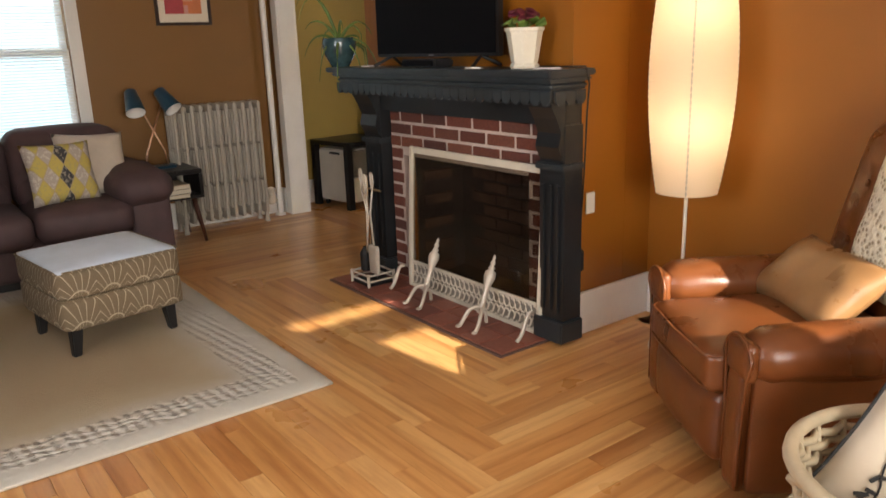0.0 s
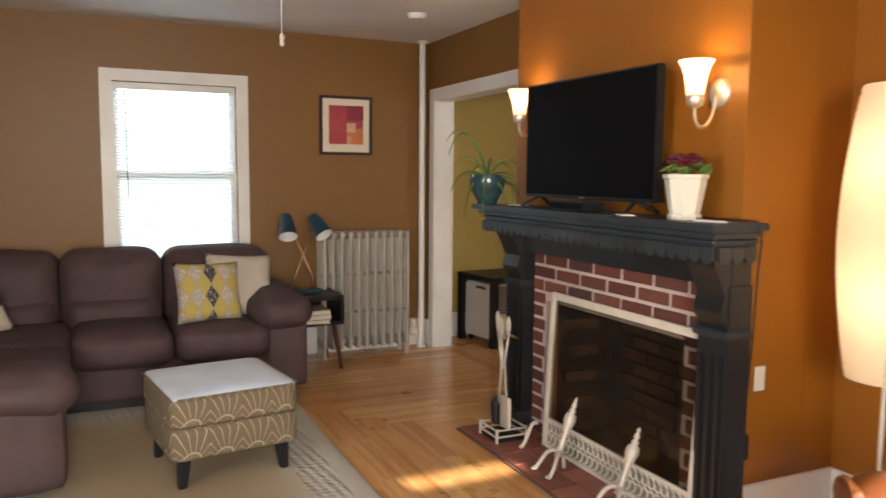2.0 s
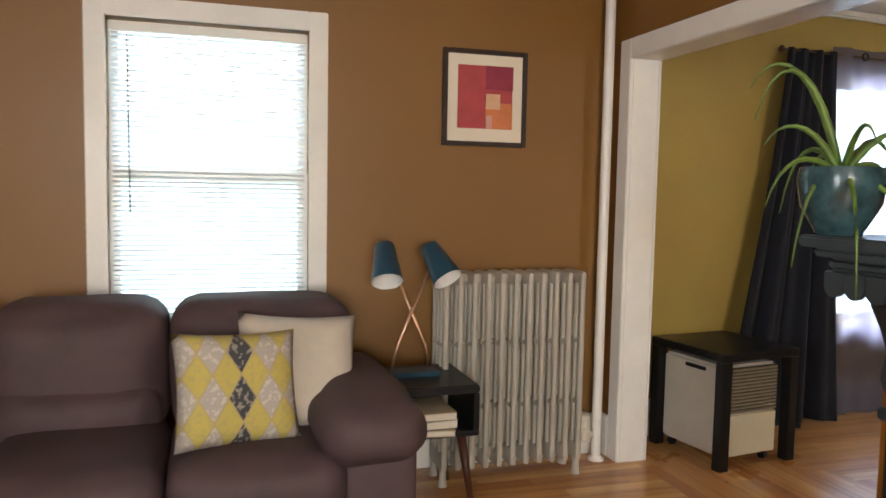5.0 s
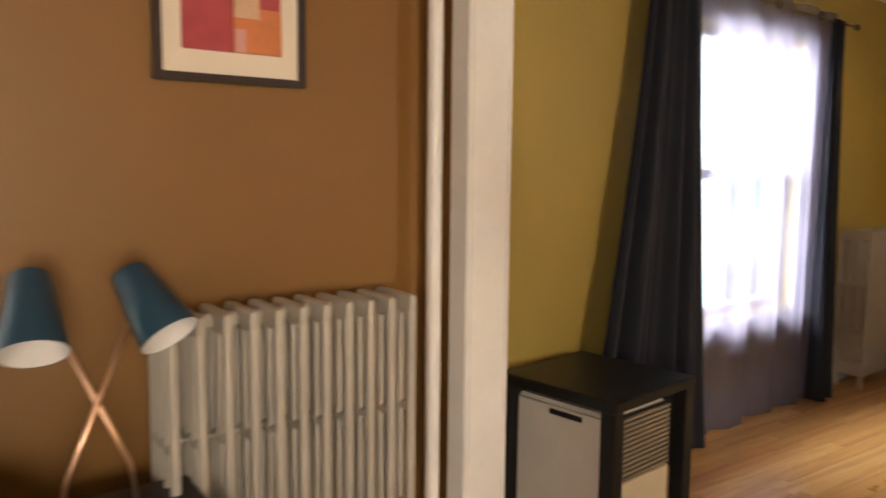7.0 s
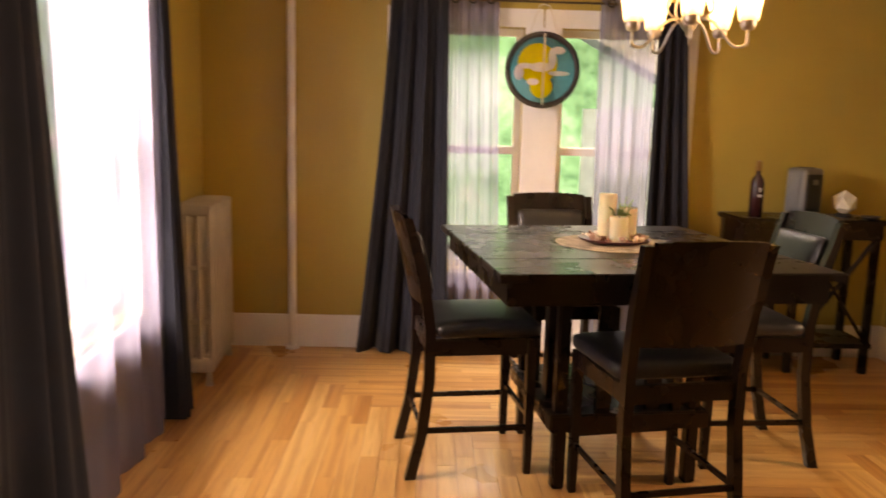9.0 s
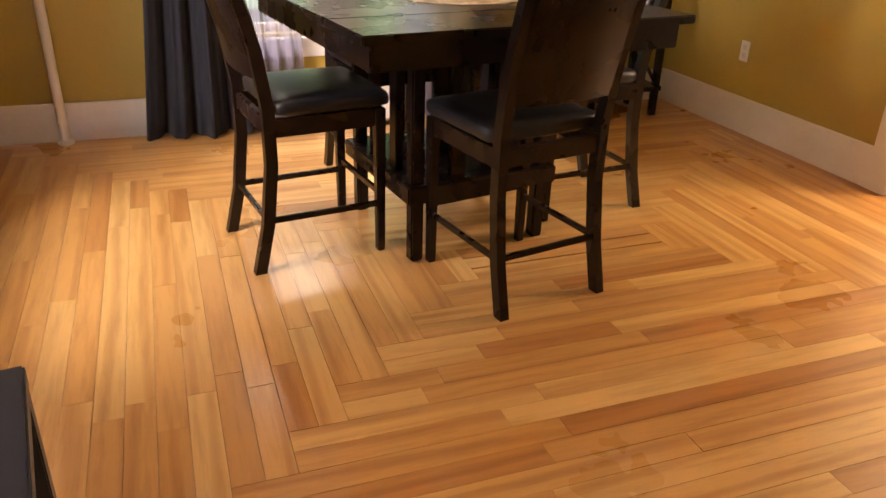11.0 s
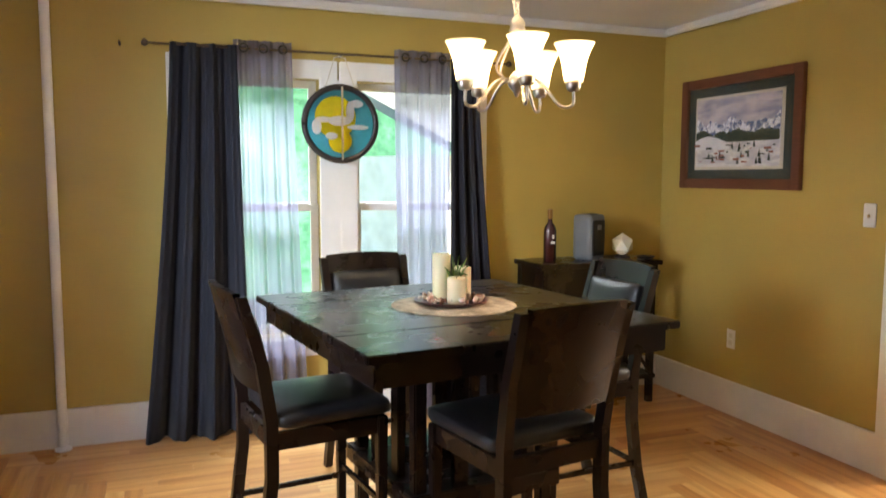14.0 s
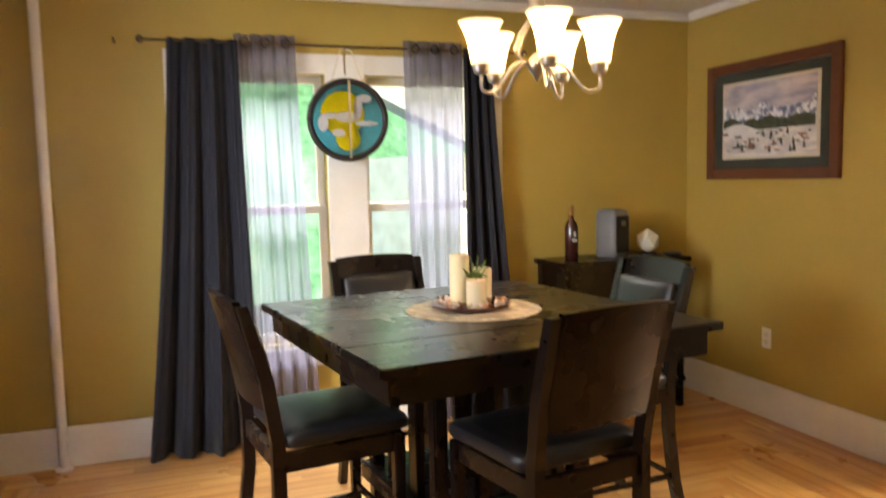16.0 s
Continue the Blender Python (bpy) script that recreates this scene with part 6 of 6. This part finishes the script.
for i in range(5):
    a = radians(20 + 72 * i)
    ca, sa2 = math.cos(a), math.sin(a)
    U = lambda r, z: (ca * r, sa2 * r, z)
    part("upper_rod", tube(bezier(U(0.018, 2.10), U(0.02, 2.03), U(0.165, 1.955), U(0.024, 1.91), 12), 0.005, 7), NICKEL, cdl, "", True)
    arm = part("arm", tube(bezier(U(0.02, 1.915), U(0.12, 1.95), U(0.13, 1.80), U(0.19, 1.815), 10) + bezier(U(0.19, 1.815), U(0.22, 1.82), U(0.21, 1.84), U(0.21, 1.875), 6)[1:], 0.006, 8), NICKEL, cdl, "", True)
    part("cup", lathe([(0.012, 1.872), (0.022, 1.876), (0.028, 1.89), (0.027, 1.905), (0.031, 1.91)], 18, (ca * 0.21, sa2 * 0.21, 0)), NICKEL, arm, "", True)
    lit = i in (0, 2, 3)
    s = part("shade", bell(0.07, 0.135), SHADEG if lit else SHADEG2, cdl, "glowing frosted glass bell shade", True, 60)
    s.location = (ca * 0.21, sa2 * 0.21, 1.905)
    bulb("chandelier_bulb", CX + ca * 0.21, CYY + sa2 * 0.21, 1.86, 10.0 if lit else 4.5, 0.022, (1.0, 0.74, 0.44))

# framed winter print
wpn = thing("framed_winter_print", (6.815, SD + 0.002, 1.70), "walnut framed print of a snowy mountain valley", "picture", "", 180)
rect_frame(wpn, 0.99, 0.675, 0.06, 0.03, WALNUT)
flat("mat_board", wpn, -0.44, -0.28, 0.44, 0.28, -0.012, plain("dark_green_mat", (0.035, 0.05, 0.045), 0.8, var=0.05))
flat("print_margin", wpn, -0.365, -0.222, 0.365, 0.222, -0.016, PAPER)


def art_noise(name, c0, c1, sc, stretch=(1, 1, 1), lo=0.4, hi=0.6):
    n = Nodes(name)
    n.set(n.ramp(n.noise(sc, 5, n.coords("Object", stretch)), [(lo, c0), (hi, c1)]), 0.6, 0)
    return n.m


flat("painted_sky", wpn, -0.345, -0.02, 0.345, 0.205, -0.020, art_noise("winter_sky_print", (0.30, 0.29, 0.42), (0.62, 0.56, 0.58), 5, (1, 1, 3)))
flat("painted_snow", wpn, -0.345, -0.205, 0.345, -0.02, -0.0201, art_noise("snow_print", (0.55, 0.52, 0.55), (0.8, 0.76, 0.72), 9, (1, 1, 3)))


def ridge(name, xs, base, y, mat):
    b = bmesh.new()
    top = [b.verts.new((x, y, z)) for x, z in xs]
    bot = [b.verts.new((x, y, base)) for x, z in xs]
    for i in range(len(xs) - 1):
        b.faces.new((bot[i], bot[i + 1], top[i + 1], top[i]))
    return part(name, b, mat, wpn)


q = random.Random(3)
ridge("painted_mountain", [(-0.345 + 0.69 * i / 40, 0.03 + 0.055 * abs(noise.noise(Vector((i * 0.13, 1.7, 0)))) * 2 + 0.02 * q.random()) for i in range(41)], -0.02, -0.0232, art_noise("mountain_print", (0.10, 0.14, 0.28), (0.8, 0.8, 0.85), 30, (1, 1, 1), 0.42, 0.55))
ridge("painted_forest", [(-0.345 + 0.69 * i / 60, -0.005 + 0.035 * noise.noise(Vector((i * 0.11, 0, 0))) + 0.014 * q.random()) for i in range(61)], -0.06, -0.0262, art_noise("forest_print", (0.008, 0.02, 0.012), (0.06, 0.08, 0.05), 40))
ridge("painted_hill", [(-0.345 + 0.3 * i / 20, -0.045 + 0.025 * math.sin(i * 0.2)) for i in range(21)], -0.1, -0.0285, art_noise("hill_print", (0.7, 0.68, 0.7), (0.82, 0.8, 0.8), 9))
INKS = [plain("print_dark", (0.02, 0.035, 0.03), 0.7, bump=0), plain("print_russet", (0.30, 0.10, 0.07), 0.7, bump=0)]
for i in range(46):
    x, zz = q.uniform(-0.33, 0.33), q.uniform(-0.19, -0.075)
    if i % 3 == 0:
        ridge("painted_tree", [(x - 0.011, zz), (x, zz + 0.045), (x + 0.011, zz)], zz - 0.001, -0.031, INKS[0])
    else:
        sx = q.uniform(0.006, 0.028)
        flat("painted_mark", wpn, x - sx, zz, x + sx, zz + q.uniform(0.005, 0.014), -0.0325, INKS[i % 2])
pg = part("glazing", box(-0.43, -0.0355, -0.27, 0.43, -0.0345, 0.27), GLASS, wpn)
pg.visible_shadow = False

# sketch beside the chimney breast
sk = thing("framed_sketch", (LX - 0.001, 2.07, 1.81), "brown framed pale sketch with a green mat", "picture", "", -90)
rect_frame(sk, 0.62, 0.50, 0.026, 0.025, WALNUT)
flat("mat_board", sk, -0.286, -0.226, 0.286, 0.226, -0.012, plain("sage_green_mat", (0.11, 0.125, 0.07), 0.8, var=0.05))
flat("sketch_sheet", sk, -0.205, -0.15, 0.205, 0.15, -0.016, art_noise("pale_sketch", (0.36, 0.30, 0.27), (0.60, 0.53, 0.44), 7, (1, 1, 1.6), 0.3, 0.6))

# outlet and switch
def plate(name, x, z0, y, label, kind):
    th = thing(name, (x, y, z0), label, kind)
    part("cover_plate", box(-0.036, 0, -0.058, 0.036, 0.006, 0.058, 0.003), WHITE, th)
    if kind == "outlet":
        for dz in (-0.022, 0.022):
            part("socket", box(-0.015, 0.006, dz - 0.014, 0.015, 0.0075, dz + 0.014, 0.0005), PLASTIC, th)
    else:
        part("toggle", box(-0.005, 0.006, -0.012, 0.005, 0.018, 0.006, 0.002), BRASS, th, "dark toggle")


plate("wall_outlet", 6.81, 0.46, SD, "white duplex outlet on the mustard wall", "outlet")
plate("light_switch", 5.90, 1.25, SD, "white light switch plate on the mustard wall", "switch")

# sideboard
sbd = thing("sideboard", (7.33, 3.46, 0), "espresso console sideboard with crossed side braces", "sideboard")
part("top", box(-0.20, -0.33, 0.885, 0.18, 0.52, 0.915, 0.004), ESPRESSO, sbd)
part("case", box(-0.18, 0.16, 0.70, 0.17, 0.50, 0.8845, 0.004), ESPRESSO, sbd)
part("case", box(-0.18, -0.31, 0.80, 0.17, 0.158, 0.8845, 0.004), ESPRESSO, sbd)
for sy in (-0.29, 0.16, 0.48):
    for sx in (-0.14, 0.14):
        b = box(sx - 0.02, sy - 0.02, 0, sx + 0.02, sy + 0.02, 0.80 if sy < 0.3 else 0.70, 0.003)
        part("leg", b, ESPRESSO, sbd)
part("lower_shelf", box(-0.18, -0.31, 0.16, 0.17, 0.50, 0.19, 0.003), ESPRESSO, sbd)
for s in (-1, 1):
    part("cross_brace", tube([(-0.16, -0.065 - s * 0.21, 0.2), (-0.16, -0.065 + s * 0.21, 0.80)], 0.014, 4), ESPRESSO, sbd)
part("drawer_front", box(-0.185, 0.18, 0.72, -0.1805, 0.48, 0.86, 0.003), ESPRESSO, sbd)
bt = thing("bottle", (7.30, 3.84, 0.9155), "dark red wine bottle with a pale label", "bottle")
part("glass_body", lathe([(0.0, 0.0), (0.036, 0.0), (0.039, 0.01), (0.039, 0.19), (0.032, 0.215), (0.014, 0.24), (0.0135, 0.30), (0.0, 0.30)], 24), plain("dark_wine_glass", (0.035, 0.008, 0.008), 0.08, bump=0), bt, "", True, 60)
part("foil", lathe([(0.0145, 0.26), (0.0155, 0.262), (0.0155, 0.318), (0.0, 0.32)], 16), plain("bronze_foil", (0.35, 0.2, 0.08), 0.3, 0.8), bt, "bronze foil neck", True, 40)
part("label_mark", box(-0.0415, -0.014, 0.11, -0.0385, 0.014, 0.125), WHITE, bt)
part("label_mark", box(-0.0415, -0.006, 0.14, -0.0385, 0.006, 0.165), WHITE, bt)
ap = thing("air_purifier", (7.31, 3.56, 0.9155), "grey tabletop air purifier with a black front", "appliance", "", -70)
part("body", soft(-0.075, -0.075, 0.0, 0.075, 0.075, 0.285, 0.025, n=5), GREYPL, ap, "", True)
part("front_panel", soft(-0.06, -0.08, 0.03, 0.06, -0.06, 0.25, 0.008, n=4), BLACKM, ap, "black front panel", True)
part("display", box(-0.02, -0.084, 0.19, 0.02, -0.0795, 0.22, 0.002), GREYPL, ap)
part("top_vent", lathe([(0.0, 0.288), (0.05, 0.288), (0.055, 0.282)], 20), BLACKM, ap)
orb = thing("faceted_lamp", (7.33, 3.30, 0.9155), "white faceted globe lamp on a dark foot", "lamp")
b = bmesh.new()
bmesh.ops.create_icosphere(b, subdivisions=1, radius=0.075, matrix=Matrix.Translation((0, 0, 0.085)))
part("globe", b, CERAMIC, orb, "white faceted globe")
part("foot", lathe([(0.05, 0.0), (0.05, 0.012), (0.035, 0.022)], 18), BLACKM, orb)
tv2 = thing("small_dish", (7.22, 3.20, 0.9155), "small dark dish on the sideboard", "dish")
part("dish", lathe([(0, 0.003), (0.04, 0.0), (0.06, 0.02), (0.056, 0.02), (0.038, 0.006), (0, 0.008)], 20), BLACKM, tv2, "", True)

# ---- floor boards, last ----
living = tagged(new("floor_living"), "oak strip floor laid in mitred bands", "floor", "", "structure")
dining = tagged(new("floor_dining"), "oak strip floor laid in concentric bands", "floor", "", "structure")
unit = {}
for k, m in (("x", OAK_X), ("y", OAK_Y)):
    b = box(-0.5, -0.5, -1, 0.5, 0.5, 0)
    unit[k] = mesh_from("board", b)
    unit[k].materials.append(m)
BW = 0.08
rest = {("x", 0): [], ("y", 0): [], ("x", 1): [], ("y", 1): []}
counts = [0, 0]
LIMIT = 300


def board(room, axis, c, a, b, near):
    """One board: centre line c across, from a to b along its axis."""
    if b - a < 0.02:
        return
    if axis == "x":
        cx, cy, lx, ly = (a + b) / 2, c, b - a - 0.0012, BW - 0.0012
    else:
        cx, cy, lx, ly = c, (a + b) / 2, BW - 0.0012, b - a - 0.0012
    if near and counts[room] < LIMIT:
        counts[room] += 1
        ob = new("board", unit[axis])
        ob.parent = living if room == 0 else dining
        ob.matrix_basis = Matrix.Translation((cx, cy, random.uniform(-0.0003, 0.0002))) @ Matrix.Diagonal((lx, ly, 0.012, 1))
    else:
        rest[axis, room].append((cx - lx / 2, cy - ly / 2, cx + lx / 2, cy + ly / 2))


def run(room, axis, c, a, b, near):
    """A line of boards of random length along one strip."""
    p = a
    first = True
    while p < b - 0.01:
        L = random.uniform(0.45, 1.5) * (random.uniform(0.4, 1) if first else 1)
        e = min(b, p + L)
        if b - e < 0.15:
            e = b
        board(room, axis, c, p, e, near((p + e) / 2, c) if axis == "x" else near(c, (p + e) / 2))
        p, first = e, False


def near_living(x, y):
    return 0.6 < x < 3.7 and 2.0 < y < 6.7 and not (RX0 + 0.3 < x < RX1 - 0.2 and RY0 + 0.2 < y < RY1)


def near_dining(x, y):
    return x > 3.75 and y > 3.2 and not (x > 6.6 and y < 4.4)


# living: bands turn the corners of the hearth
hx, hy0, hy1 = 2.83, 3.13, 4.66
n = int((hx - WW) / BW)
for i in range(n + 1):
    x = hx - (i + 0.5) * BW
    alt = BW if i % 2 else 0
    run(0, "y", x, max(SW, hy0 - (i + 1) * BW + alt - (0.0 if i % 2 else 0.0)), min(NL, hy1 + (i + 1) * BW - alt), near_living)
for i in range(int((hy0 - SW) / BW) + 1):
    y = hy0 - (i + 0.5) * BW
    alt = BW if i % 2 else 0
    run(0, "x", y, max(WW, hx - (i + 1) * BW + (BW - alt)), LX, near_living)
for i in range(int((NL - hy1) / BW) + 1):
    y = hy1 + (i + 0.5) * BW
    alt = BW if i % 2 else 0
    if y < NL:
        run(0, "x", y, max(WW, hx - (i + 1) * BW + (BW - alt)), 3.605 if y < 6.5 else EL, near_living)
# dining: concentric bands
x0, x1, y0, y1 = 3.605, ED, 2.30, 6.98
i = 0
while x0 + (i + 1) * BW < (x0 + x1) / 2 + 0.001:
    w0, w1, s0, n0 = x0 + i * BW, x1 - i * BW, y0 + i * BW, y1 - i * BW
    alt = BW if i % 2 else 0
    run(1, "y", w0 + BW / 2, max(SD, s0 + alt), n0 - alt, near_dining)
    run(1, "y", w1 - BW / 2, max(SD, s0 + alt), n0 - alt, near_dining)
    run(1, "x", n0 - BW / 2, w0 + (BW - alt), w1 - (BW - alt), near_dining)
    if s0 + BW > SD:
        run(1, "x", s0 + BW / 2, w0 + (BW - alt), w1 - (BW - alt), near_dining)
    i += 1
mid = (x0 + x1) / 2
if x1 - x0 - 2 * i * BW > 0.02:
    run(1, "y", mid, y0 + i * BW, y1 - i * BW, near_dining)
for y in (7.02, 7.10, 7.18):
    board(1, "x", y, x0, x1, False)
for (axis, room), items in rest.items():
    vs, fs2 = [], []
    for a0, b0, a1, b1 in items:
        k = len(vs)
        vs += [(a0, b0, 0), (a1, b0, 0), (a1, b1, 0), (a0, b1, 0), (a0, b0, -0.012), (a1, b0, -0.012), (a1, b1, -0.012), (a0, b1, -0.012)]
        fs2 += [(k, k + 1, k + 2, k + 3), (k, k + 4, k + 5, k + 1), (k + 1, k + 5, k + 6, k + 2), (k + 2, k + 6, k + 7, k + 3), (k + 3, k + 7, k + 4, k)]
    me = bpy.data.meshes.new("far_boards")
    me.from_pydata(vs, [], fs2)
    me.materials.append(OAK_X if axis == "x" else OAK_Y)
    ob = tagged(new("far_boards", me), kind="stuff")
    ob.parent = living if room == 0 else dining
